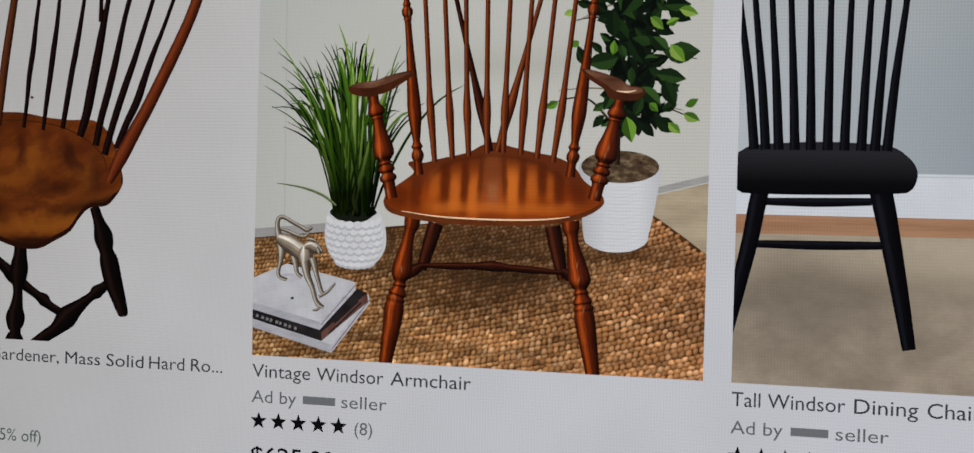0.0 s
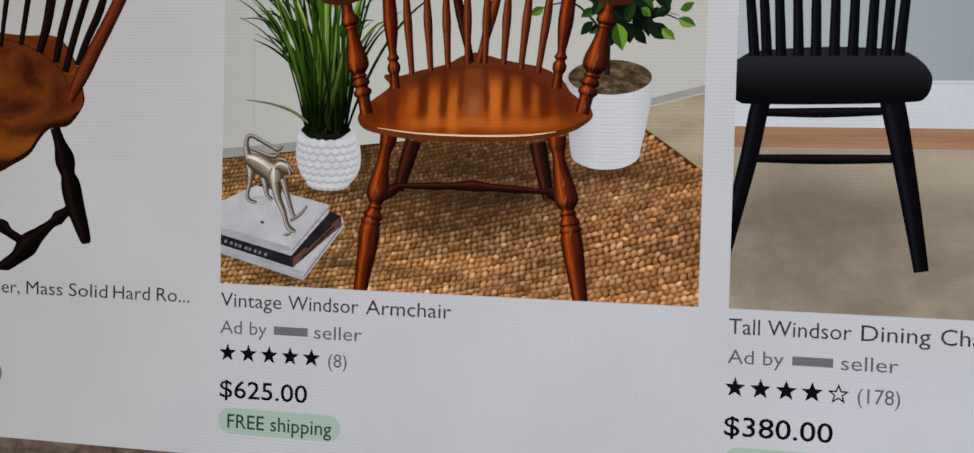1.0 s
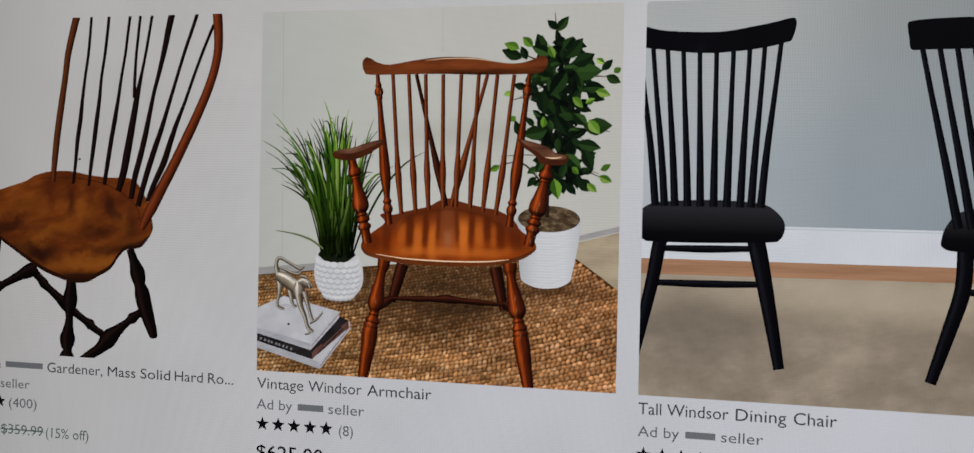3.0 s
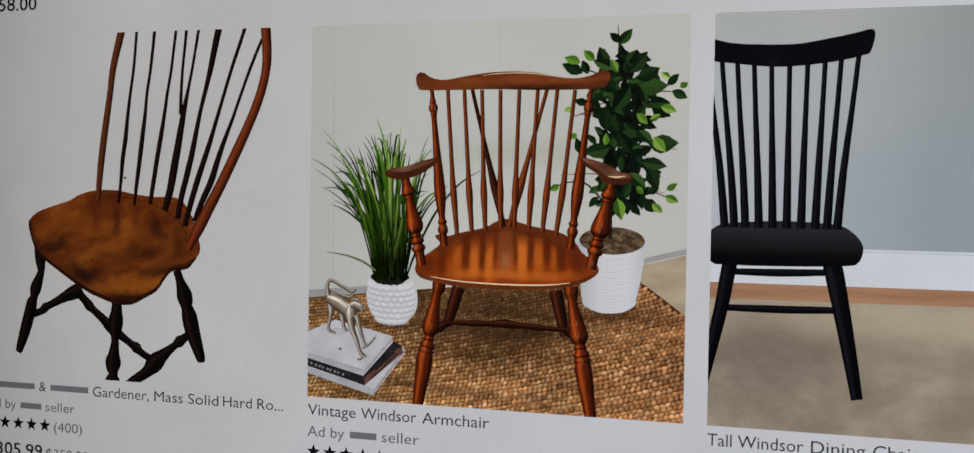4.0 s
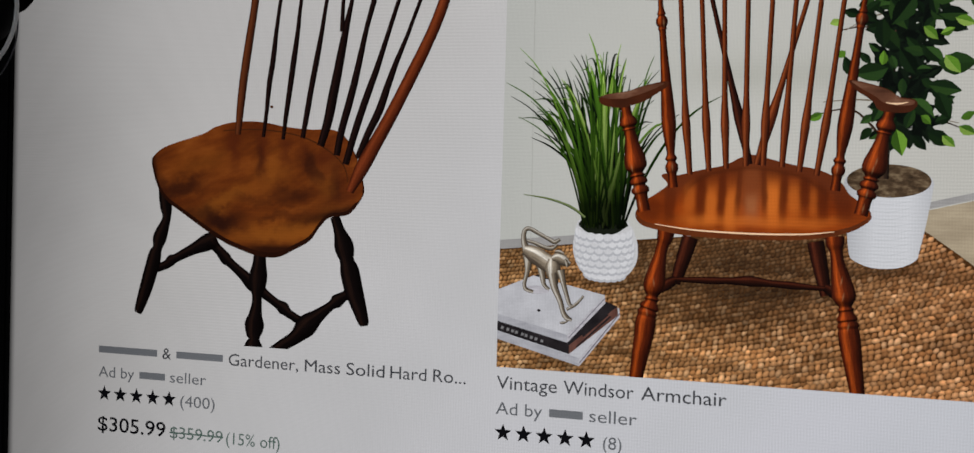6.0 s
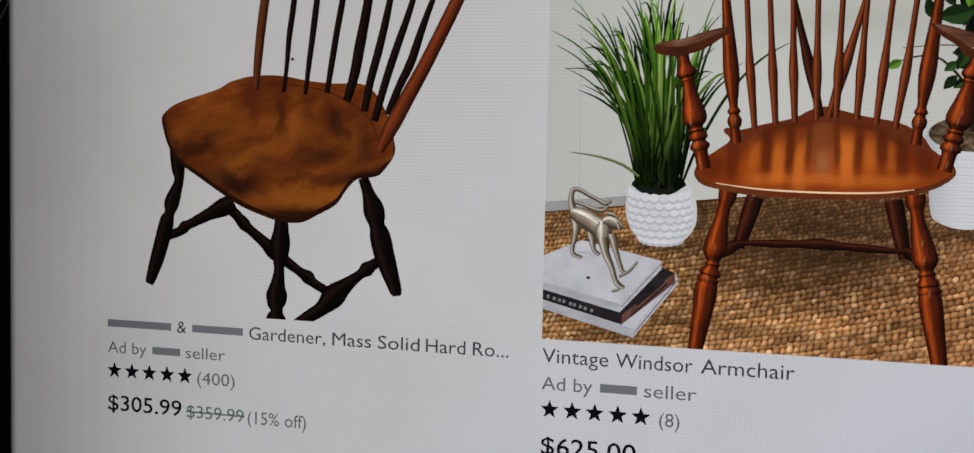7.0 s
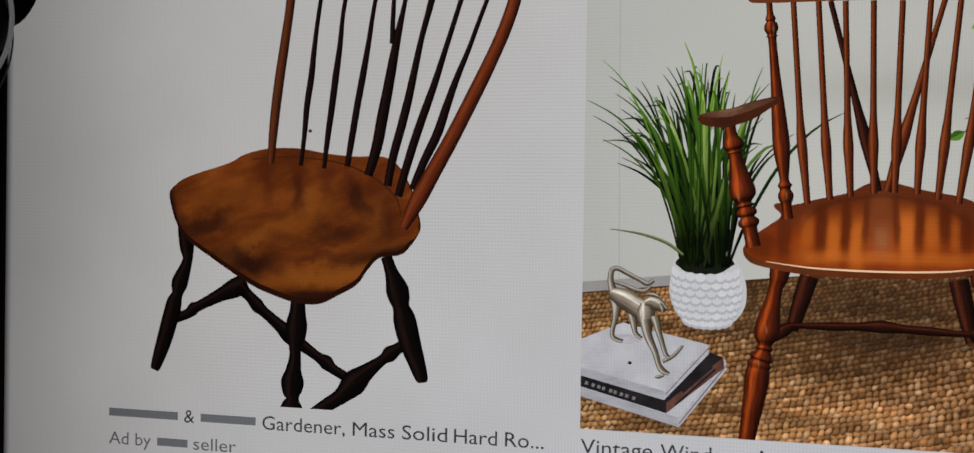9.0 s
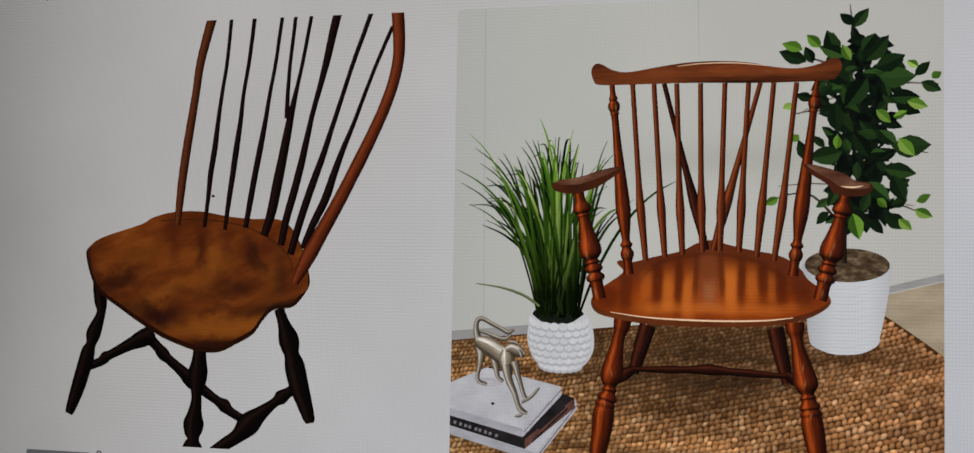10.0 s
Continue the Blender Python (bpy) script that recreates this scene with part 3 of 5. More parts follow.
SEAT1 = [(-0.8962, 0.4326), (-0.8838, 0.4574), (-0.8480, 0.4764), (-0.7587, 0.5040), (-0.7252, 0.5213), (-0.6725, 0.5342), (-0.6026, 0.5355), (-0.5331, 0.5241), (-0.4740, 0.5185), (-0.3954, 0.5137),
         (-0.3519, 0.4577), (-0.3340, 0.4006), (-0.3332, 0.3705), (-0.3577, 0.3357), (-0.3769, 0.3230), (-0.4175, 0.3167), (-0.4427, 0.2928), (-0.4662, 0.2617), (-0.5070, 0.2386), (-0.5499, 0.2193),
         (-0.6015, 0.2204), (-0.6525, 0.2344), (-0.7060, 0.2555), (-0.7972, 0.3088), (-0.8666, 0.3578)]
shape("seat_edge", SEAT1, seat_edge, p1, 7, R1)
shape("seat", [(-0.613 + (u + 0.613) * 0.985, 0.40 + (v - 0.40) * 0.965 + 0.006) for u, v in SEAT1], seat_brown, p1, 8, R1)
limb("seat_groove", [(-0.7017, 0.5150, 0.0012), (-0.6010, 0.5185, 0.0016), (-0.5005, 0.5053, 0.0016), (-0.4300, 0.4756, 0.0016), (-0.3847, 0.4383, 0.0016), (-0.3723, 0.3991, 0.001)], contour, p1, 9, R1)
# bow and spindles
limb("bow_left", [(-0.5857, 0.9920, 0.0123), (-0.6022, 0.9315, 0.0116), (-0.6166, 0.8709, 0.0107), (-0.6243, 0.8100, 0.0100), (-0.6333, 0.7492, 0.0106), (-0.6424, 0.6884, 0.0111), (-0.6505, 0.6277, 0.0110), (-0.6566, 0.5669, 0.0101), (-0.6616, 0.5062, 0.0077)], bow_shade, p1, 10, R1)
limb("spindle", [(-0.5393, 0.9900, 0.0046), (-0.5435, 0.9286, 0.0046), (-0.5492, 0.8673, 0.0047), (-0.5583, 0.8062, 0.0049), (-0.5660, 0.7451, 0.0057), (-0.5722, 0.6839, 0.0072), (-0.5812, 0.6229, 0.0069), (-0.5863, 0.5618, 0.0055), (-0.5934, 0.5008, 0.0046)], spindle_dark, p1, 11, R1)
limb("spindle", [(-0.4809, 0.9903, 0.0052), (-0.4871, 0.9283, 0.0051), (-0.4946, 0.8663, 0.0049), (-0.5045, 0.8045, 0.0049), (-0.5103, 0.7426, 0.0060), (-0.5185, 0.6807, 0.0076), (-0.5262, 0.6189, 0.0073), (-0.5345, 0.5572, 0.0064), (-0.5417, 0.4954, 0.0046)], spindle_dark, p1, 11, R1)
limb("spindle", [(-0.4117, 0.9915, 0.0046), (-0.4199, 0.9300, 0.0046), (-0.4278, 0.8684, 0.0046), (-0.4389, 0.8070, 0.0049), (-0.4482, 0.7456, 0.0059), (-0.4589, 0.6841, 0.0075), (-0.4703, 0.6227, 0.0075), (-0.4805, 0.5613, 0.0074), (-0.4907, 0.4998, 0.0062)], spindle_dark, p1, 11, R1)
limb("spindle", [(-0.3797, 0.9901, 0.0046), (-0.3836, 0.9494, 0.0046), (-0.3879, 0.9087, 0.0046), (-0.3921, 0.8680, 0.0046), (-0.3946, 0.8273, 0.0048), (-0.3962, 0.7866, 0.0053), (-0.3963, 0.7459, 0.0062)], spindle_dark, p1, 11, R1)
limb("spindle", [(-0.3404, 0.9898, 0.0046), (-0.3504, 0.9334, 0.0046), (-0.3604, 0.8770, 0.0046), (-0.3723, 0.8206, 0.0051), (-0.3846, 0.7643, 0.0079), (-0.3952, 0.7078, 0.0102), (-0.4054, 0.6514, 0.0114), (-0.4163, 0.5949, 0.0123), (-0.4272, 0.5385, 0.0117), (-0.4442, 0.4820, 0.0092)], spindle_dark, p1, 11, R1)
limb("spindle", [(-0.2761, 0.9953, 0.0108), (-0.2900, 0.9362, 0.0100), (-0.3027, 0.8769, 0.0088), (-0.3176, 0.8178, 0.0070), (-0.3338, 0.7585, 0.0063), (-0.3468, 0.6992, 0.0075), (-0.3596, 0.6398, 0.0089), (-0.3747, 0.5804, 0.0095), (-0.3912, 0.5210, 0.0092), (-0.4026, 0.4615, 0.0085)], spindle_dark, p1, 11, R1)
limb("spindle", [(-0.1963, 0.9890, 0.0054), (-0.2154, 0.9346, 0.0053), (-0.2356, 0.8802, 0.0053), (-0.2538, 0.8257, 0.0052), (-0.2715, 0.7710, 0.0055), (-0.2892, 0.7162, 0.0062), (-0.3070, 0.6614, 0.0077), (-0.3272, 0.6064, 0.0089), (-0.3465, 0.5514, 0.0092), (-0.3638, 0.4962, 0.0090), (-0.3795, 0.4410, 0.0085)], spindle_dark, p1, 11, R1)
limb("spindle", [(-0.1487, 0.9457, 0.0046), (-0.1728, 0.8918, 0.0046), (-0.1953, 0.8377, 0.0046), (-0.2162, 0.7834, 0.0047), (-0.2368, 0.7290, 0.0052), (-0.2598, 0.6745, 0.0069), (-0.2799, 0.6198, 0.0088), (-0.2987, 0.5650, 0.0100), (-0.3260, 0.5101, 0.0089), (-0.3498, 0.4550, 0.0077)], spindle_dark, p1, 11, R1)
limb("bow_right", [(-0.1396, 0.9933, 0.0146), (-0.1345, 0.9369, 0.0146), (-0.1334, 0.8809, 0.0136), (-0.1434, 0.8253, 0.0134), (-0.1624, 0.7699, 0.0137), (-0.1871, 0.7145, 0.0141), (-0.2147, 0.6589, 0.0151), (-0.2435, 0.6032, 0.0153), (-0.2734, 0.5472, 0.0159), (-0.3058, 0.4910, 0.0169), (-0.3373, 0.4346, 0.0173), (-0.3673, 0.3779, 0.0092)], bow_brown, p1, 12, R1)
shape("bow_foot", ellipse(-0.3650, 0.3747, 0.030, 0.024), seat_brown, p1, 9.5, R1, smooth=False)
shape("speck", ellipse(-0.5735, 0.572, 0.0042, 0.0034, 10), contour, p1, 9, R1, smooth=False)

# ---- second photo: armchair between two plants on a braided rug ----
R2 = (0.0, 0.0, 1.0, 0.977)
rng = random.Random(7)


def wall_tone(tree):
    vec, x, y = uv_of(tree)
    c = ramp(tree, x, ((0.0, (172, 173, 169)), (0.45, (184, 183, 178)), (1.0, (178, 176, 170))))
    n = noise_of(tree, vec, 5.0, 3.0)
    c = mix(tree, math_node(tree, "MULTIPLY", n, 0.4), c, lin(171, 171, 165))
    # soft greenish shade painted into the wall colour behind the chair's back
    dy = math_node(tree, "MULTIPLY", math_node(tree, "SUBTRACT", y, 0.645), 26.0)
    dx = math_node(tree, "MULTIPLY", math_node(tree, "SUBTRACT", x, 0.58), 5.0)
    d = math_node(tree, "ADD", math_node(tree, "MULTIPLY", dy, dy), math_node(tree, "MULTIPLY", math_node(tree, "MULTIPLY", dx, dx), math_node(tree, "MULTIPLY", dx, dx)))
    return mix(tree, math_node(tree, "DIVIDE", 0.45, math_node(tree, "ADD", d, 1.0)), c, lin(150, 150, 139))


photo_wall = lit("photo_wall", wall_tone)
p2 = photo("product_photo", *R2, photo_wall, "photo of a glossy brown windsor armchair between plants")
groove = lit("wall_groove", (160, 160, 155))
skirting_grey = mottled("skirting_grey", ((0.0, (122, 120, 120)), (1.0, (158, 156, 154))), 12.0)
floor_beige = mottled("floor_beige", ((0.0, (132, 118, 98)), (1.0, (176, 162, 138))), 14.0, stretch=(0.5, 1.5, 1))
limb("wall_groove", [(0.0627, 0.976, 0.0011), (0.067, 0.6, 0.0010), (0.071, 0.279, 0.0011)], groove, p2, 3, R2)
limb("wall_groove", [(0.52, 0.976, 0.0006), (0.522, 0.86, 0.0006)], groove, p2, 3, R2)
shape("skirting", [(-0.01, 0.255), (0.2, 0.276), (0.2, 0.302), (-0.01, 0.281)], skirting_grey, p2, 3, R2, smooth=False)
shape("skirting", [(0.84, 0.364), (1.01, 0.407), (1.01, 0.421), (0.84, 0.378)], skirting_grey, p2, 3, R2, smooth=False)
shape("bare_floor", [(0.84, 0.30), (1.01, 0.20), (1.01, 0.405), (0.84, 0.362)], floor_beige, p2, 3.5, R2, smooth=False)

# braided rug
rug_base = mottled("rug_base", ((0.0, (46, 27, 12)), (1.0, (84, 52, 25))), 20.0)


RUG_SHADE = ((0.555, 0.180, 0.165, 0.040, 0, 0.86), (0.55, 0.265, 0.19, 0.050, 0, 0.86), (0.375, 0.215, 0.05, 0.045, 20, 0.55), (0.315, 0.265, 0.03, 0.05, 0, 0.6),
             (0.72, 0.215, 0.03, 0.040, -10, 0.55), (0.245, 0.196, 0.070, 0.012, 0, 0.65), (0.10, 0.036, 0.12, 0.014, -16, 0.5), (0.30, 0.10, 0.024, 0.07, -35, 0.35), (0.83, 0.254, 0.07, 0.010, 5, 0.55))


def rug_tone(tree):
    vec, x, y = uv_of(tree)
    c = ramp(tree, island(tree), ((0.0, (164, 117, 70)), (0.4, (185, 138, 87)), (0.8, (202, 155, 103)), (1.0, (224, 182, 130))))
    rot = tree.nodes.new("ShaderNodeMapping")
    rot.inputs["Rotation"].default_value, rot.inputs["Scale"].default_value = (0, 0, -0.2), (3.4, 30.0, 1.0)
    link(tree, vec, rot.inputs[0])
    n = noise_of(tree, rot.outputs[0], 1.0, 3.0)
    k = math_node(tree, "MULTIPLY_ADD", n, 2.5, -0.32)
    k = math_node(tree, "MULTIPLY", k, math_node(tree, "MULTIPLY_ADD", noise_of(tree, vec, 210.0, 3.0, 0.75, (1.0, 1.5, 1)), 2.3, -0.18))
    fur = tree.nodes.new("ShaderNodeMapping")
    fur.inputs["Rotation"].default_value, fur.inputs["Scale"].default_value = (0, 0, -0.22), (5.0, 85.0, 1.0)
    link(tree, vec, fur.inputs[0])
    k = math_node(tree, "MULTIPLY", k, math_node(tree, "MULTIPLY_ADD", noise_of(tree, fur.outputs[0], 1.0, 2.0), 1.5, 0.27))
    m = tree.nodes.new("ShaderNodeUVMap")
    m.uv_map = "form"
    s = tree.nodes.new("ShaderNodeSeparateXYZ")
    link(tree, m.outputs[0], s.inputs[0])
    k = math_node(tree, "MULTIPLY", k, math_node(tree, "MULTIPLY_ADD", s.outputs[0], 0.98, 0.08))
    g = tree.nodes.new("ShaderNodeCombineColor")
    link(tree, k, g.inputs[0])
    link(tree, math_node(tree, "MULTIPLY", k, math_node(tree, "MULTIPLY_ADD", x, -0.10, 0.95)), g.inputs[1])
    link(tree, math_node(tree, "MULTIPLY", k, math_node(tree, "MULTIPLY_ADD", x, -0.06, 0.93)), g.inputs[2])
    c = mix(tree, 1.0, c, g.outputs[0], "MULTIPLY")
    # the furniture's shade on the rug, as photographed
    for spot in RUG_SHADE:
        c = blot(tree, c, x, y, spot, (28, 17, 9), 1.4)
    return c


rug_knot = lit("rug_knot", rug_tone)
RUG = [(0.0, 0.0), (1.0, 0.0), (1.0, 0.257), (0.952, 0.292), (0.9044, 0.3246), (0.86, 0.352), (0.18, 0.281), (0.0, 0.262)]
rug = shape("braided_rug", RUG, rug_base, p2, 4, R2, smooth=False)


def rug_top(u):
    if u < 0.18:
        return 0.262 + 0.105 * u
    return 0.281 + 0.104 * (u - 0.18) if u < 0.86 else 0.352 - 0.68 * (u - 0.86)


bm, uvl = flat_bm()
form = bm.loops.layers.uv.new("form")
uvl = bm.loops.layers.uv["page"]
base, row = -0.30, 0
while base < 0.40:
    depth = min(max(base + 0.10, 0.0) / 0.36, 1.0)
    h = 0.0132 - 0.0042 * depth
    u = -0.02 + (0.5 * h if row % 2 else 0.0)
    while u < 1.02:
        slope = 0.10 + 0.10 * u
        v = base + slope * u + 0.003 * math.sin(9 * u + base * 30) + rng.gauss(0, 0.0006)
        ln = h * rng.uniform(0.98, 1.06)
        if -0.01 < v < rug_top(u) - 0.004:
            a = math.atan(slope) + (0.75 if row % 2 else 0.25) + rng.gauss(0, 0.22)
            ca, sa = math.cos(a), math.sin(a)
            hw, hh = ln * rng.uniform(0.58, 0.74), h * rng.uniform(0.40, 0.54)
            z = 5 + 0.3 * (row % 2) + 0.25 * rng.random()
            top = bm.verts.new(at(u - 0.12 * hh, v + 0.25 * hh, z))
            ring = []
            for k in range(8):
                t = 2 * math.pi * k / 8
                x, y = hw * math.cos(t) * rng.uniform(0.85, 1.1), hh * math.sin(t) * rng.uniform(0.85, 1.1)
                ring.append((bm.verts.new(at(u + x * ca - y * sa, v + x * sa + y * ca, z)), 0.36 + 0.30 * math.sin(t + 0.6)))
            for p, q in zip(ring, ring[1:] + ring[:1]):
                f = bm.faces.new((top, p[0], q[0]))
                for lp in f.loops:
                    lp[uvl].uv = (u, v)
                    lp[form].uv = (p[1] if lp.vert is p[0] else q[1] if lp.vert is q[0] else 1.0, 0)
                f.normal_update()
                if f.normal.y > 0:
                    f.normal_flip()
        u += ln * 1.0
    base += h * 0.84
    row += 1
clip(bm, R2)
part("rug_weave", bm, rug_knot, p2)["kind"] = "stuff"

# potted tree
pot_white = lit("pot_white", lambda tree: ramp(tree, math_node(tree, "MULTIPLY_ADD", uv_of(tree)[1], 5.4, -3.93), ((0.0, (158, 159, 163)), (0.35, (190, 191, 195)), (0.7, (192, 193, 197)), (1.0, (166, 167, 171)))))
ridge_tone = lit("pot_ridge", (181, 183, 187))
soil = mottled("soil", ((0.0, (30, 22, 15)), (0.5, (74, 58, 42)), (1.0, (126, 108, 84))), 40.0, 4.0, (1, 2, 1), 2.2)
trunk_tone = turned("trunk_tone", (26, 18, 14), (52, 38, 28), (74, 56, 42))
shape("tree_pot", [(0.7323, 0.4245), (0.734, 0.395), (0.7395, 0.33), (0.7454, 0.283), (0.756, 0.269), (0.785, 0.2575), (0.815, 0.2555), (0.848, 0.260), (0.8751, 0.2755),
                   (0.881, 0.295), (0.892, 0.35), (0.9027, 0.4288), (0.885, 0.412), (0.817, 0.398), (0.75, 0.408)], pot_white, p2, 6, R2)
for k in range(9):
    v = 0.282 + 0.0145 * k
    e = 0.735 + (0.412 - v) * 0.085
    f = 0.900 - (0.412 - v) * 0.17
    limb("pot_ridge", [(e + 0.004, v + 0.002 + rng.gauss(0, 0.002), 0.0004), ((e + f) / 2, v - 0.014 + rng.gauss(0, 0.002), 0.0008), (f - 0.004, v + 0.003 + rng.gauss(0, 0.002), 0.0004)], ridge_tone, p2, 6.4, R2)
shape("pot_rim", ellipse(0.8172, 0.4275, 0.0865, 0.0365), pot_white, p2, 6.6, R2, smooth=False)
shape("soil", ellipse(0.8172, 0.4325, 0.0815, 0.0335), soil, p2, 6.8, R2, smooth=False)
limb("trunk", [(0.8072, 0.436, 0.010), (0.809, 0.50, 0.008), (0.812, 0.60, 0.007), (0.822, 0.75, 0.005), (0.826, 0.90, 0.002), (0.822, 0.955, 0.0008)], trunk_tone, p2, 7, R2)
for a, b, c in (((0.81, 0.54), (0.90, 0.555), (0.96, 0.535)), ((0.815, 0.62), (0.90, 0.66), (0.97, 0.655)), ((0.82, 0.70), (0.77, 0.74), (0.71, 0.735)),
                ((0.82, 0.74), (0.90, 0.79), (0.99, 0.79)), ((0.825, 0.80), (0.77, 0.84), (0.71, 0.855)), ((0.80, 0.52), (0.74, 0.575), (0.66, 0.56))):
    limb("twig", [(*a, 0.003), (*b, 0.002), (*c, 0.0008)], trunk_tone, p2, 7.1, R2)

leaf_deep = per_island("leaf_deep", ((0.0, (3, 6, 4)), (0.5, (7, 14, 8)), (1.0, (16, 28, 15))), 0.35)
leaf_mid = per_island("leaf_mid", ((0.0, (6, 15, 7)), (0.55, (17, 34, 14)), (1.0, (42, 68, 28))), 0.5)
leaf_bright = per_island("leaf_bright", ((0.0, (48, 78, 22)), (0.6, (84, 122, 36)), (1.0, (136, 164, 76))), 0.4)


def add_leaf(bm, uvl, u, v, ln, wid, ang, layer):
    """A pointed leaf, folded along its rib, with a bend."""
    ca, sa = math.cos(ang), math.sin(ang)
    rib, lft, rgt = [], [], []
    bend = rng.uniform(-0.18, 0.18)
    for s, w in ((0.0, 0.05), (0.22, 0.72), (0.45, 1.0), (0.68, 0.78), (0.86, 0.36), (1.0, 0.0)):
        x, y = s * ln, bend * ln * s * s
        rib.append((u + x * ca - y * sa, v + x * sa + y * ca))
        for side, k in ((lft, 1), (rgt, -1)):
            yy = y + k * w * wid
            side.append((u + x * ca - yy * sa, v + x * sa + yy * ca))
    for side, tone in ((lft, 0.1), (rgt, 0.95)):
        pts = rib + side[-2:0:-1]
        add_outline(bm, uvl, pts, layer, [(p[0], tone) for p in pts])


def crown_half(v):
    for (v0, w0), (v1, w1) in zip(CROWN, CROWN[1:]):
        if v0 <= v <= v1:
            return w0 + (w1 - w0) * (v - v0) / (v1 - v0)
    return 0.01


CROWN = ((0.49, 0.03), (0.53, 0.115), (0.58, 0.085), (0.63, 0.10), (0.68, 0.11), (0.74, 0.11), (0.79, 0.145), (0.85, 0.12), (0.88, 0.07), (0.905, 0.015))


def fits(u, v, ln, ang):
    return u + ln * math.cos(ang) < 0.998 and v + ln * math.sin(ang) < 0.93


bm, uvl = flat_bm()
for k in range(190):
    v = rng.uniform(0.53, 0.885)
    uc = 0.848 + crown_half(v) * rng.uniform(-0.46, 0.36)
    add_leaf(bm, uvl, uc, v, rng.uniform(0.034, 0.05), rng.uniform(0.009, 0.013), rng.uniform(0, 2 * math.pi), 7.3 + rng.random() * 0.8)
clip(bm, R2)
part("leaf_mass", bm, leaf_deep, p2)["kind"] = "stuff"
mid_bm, mid_uv = flat_bm()
new_bm, new_uv = flat_bm()
# leaves at the ends of the twigs: base and tip of each
YOUNG = ((0.730, 0.865, 0.694, 0.884), (0.766, 0.870, 0.739, 0.894), (0.824, 0.841, 0.805, 0.871), (0.952, 0.825, 0.933, 0.839), (0.977, 0.802, 0.993, 0.815), (0.931, 0.757, 0.969, 0.748), (0.905, 0.726, 0.931, 0.733), (0.872, 0.741, 0.902, 0.721), (0.796, 0.664, 0.803, 0.691),
         (0.724, 0.693, 0.709, 0.680), (0.915, 0.685, 0.940, 0.648), (0.945, 0.544, 0.975, 0.526), (0.948, 0.559, 0.975, 0.568), (0.915, 0.525, 0.937, 0.502), (0.828, 0.536, 0.841, 0.486), (0.874, 0.564, 0.894, 0.551), (0.713, 0.756, 0.694, 0.745), (0.684, 0.567, 0.658, 0.552))
UPPER = ((0.738, 0.841, 0.686, 0.863), (0.750, 0.837, 0.737, 0.871), (0.798, 0.847, 0.776, 0.900), (0.814, 0.849, 0.767, 0.875), (0.830, 0.912, 0.807, 0.938), (0.829, 0.907, 0.853, 0.946), (0.846, 0.860, 0.867, 0.895), (0.852, 0.840, 0.899, 0.882), (0.869, 0.825, 0.927, 0.841),
         (0.945, 0.808, 0.974, 0.832), (0.957, 0.795, 0.993, 0.777), (0.899, 0.765, 0.952, 0.771), (0.908, 0.755, 0.952, 0.732), (0.807, 0.795, 0.845, 0.742), (0.855, 0.806, 0.819, 0.745), (0.772, 0.833, 0.822, 0.792), (0.878, 0.807, 0.943, 0.796))
LOWER = ((0.750, 0.764, 0.720, 0.778), (0.762, 0.771, 0.787, 0.793), (0.798, 0.699, 0.789, 0.756), (0.739, 0.643, 0.717, 0.678), (0.887, 0.624, 0.946, 0.618), (0.904, 0.612, 0.924, 0.559), (0.860, 0.525, 0.885, 0.497), (0.887, 0.532, 0.931, 0.508), (0.782, 0.539, 0.757, 0.517),
         (0.784, 0.564, 0.758, 0.549), (0.808, 0.659, 0.748, 0.638), (0.901, 0.668, 0.972, 0.664), (0.855, 0.598, 0.897, 0.561), (0.829, 0.696, 0.784, 0.734), (0.878, 0.701, 0.908, 0.668), (0.796, 0.586, 0.787, 0.549), (0.861, 0.646, 0.831, 0.696))
for places, b2, uv2, z in ((YOUNG, new_bm, new_uv, 9.4), (UPPER, mid_bm, mid_uv, 8.6), (LOWER, mid_bm, mid_uv, 8.6)):
    for u, v, tu, tv in places:
        ln = math.hypot(tu - u, tv - v)
        add_leaf(b2, uv2, u, v, ln * 1.06, max(ln * rng.uniform(0.27, 0.33), 0.0085), math.atan2(tv - v, tu - u), z + rng.random() * 0.7)
# smaller leaves between them
for k in range(46):
    v = rng.uniform(0.52, 0.86)
    u = 0.848 + crown_half(v) * rng.uniform(-0.75, 0.70)
    ln, ang = rng.uniform(0.028, 0.044), rng.uniform(0, 2 * math.pi)
    if fits(u, v, ln, ang):
        add_leaf(mid_bm, mid_uv, u, v, ln, ln * rng.uniform(0.24, 0.31), ang, 8.2 + rng.random() * 0.5)
# bare twigs that show between the leaves
twig_tone = mottled("twig_tone", ((0.0, (70, 62, 50)), (1.0, (128, 118, 102))), 30.0)
for a, b in (((0.838, 0.842), (0.800, 0.868)), ((0.829, 0.905), (0.846, 0.862)), ((0.880, 0.790), (0.965, 0.792)), ((0.850, 0.560), (0.945, 0.550)), ((0.806, 0.592), (0.684, 0.590)), ((0.800, 0.770), (0.722, 0.735)), ((0.86, 0.545), (0.90, 0.520))):
    limb("twig", [(a[0], a[1], 0.0018), ((a[0] + b[0]) / 2, (a[1] + b[1]) / 2 + 0.004, 0.0014), (b[0], b[1], 0.0008)], twig_tone, p2, 7.2, R2)
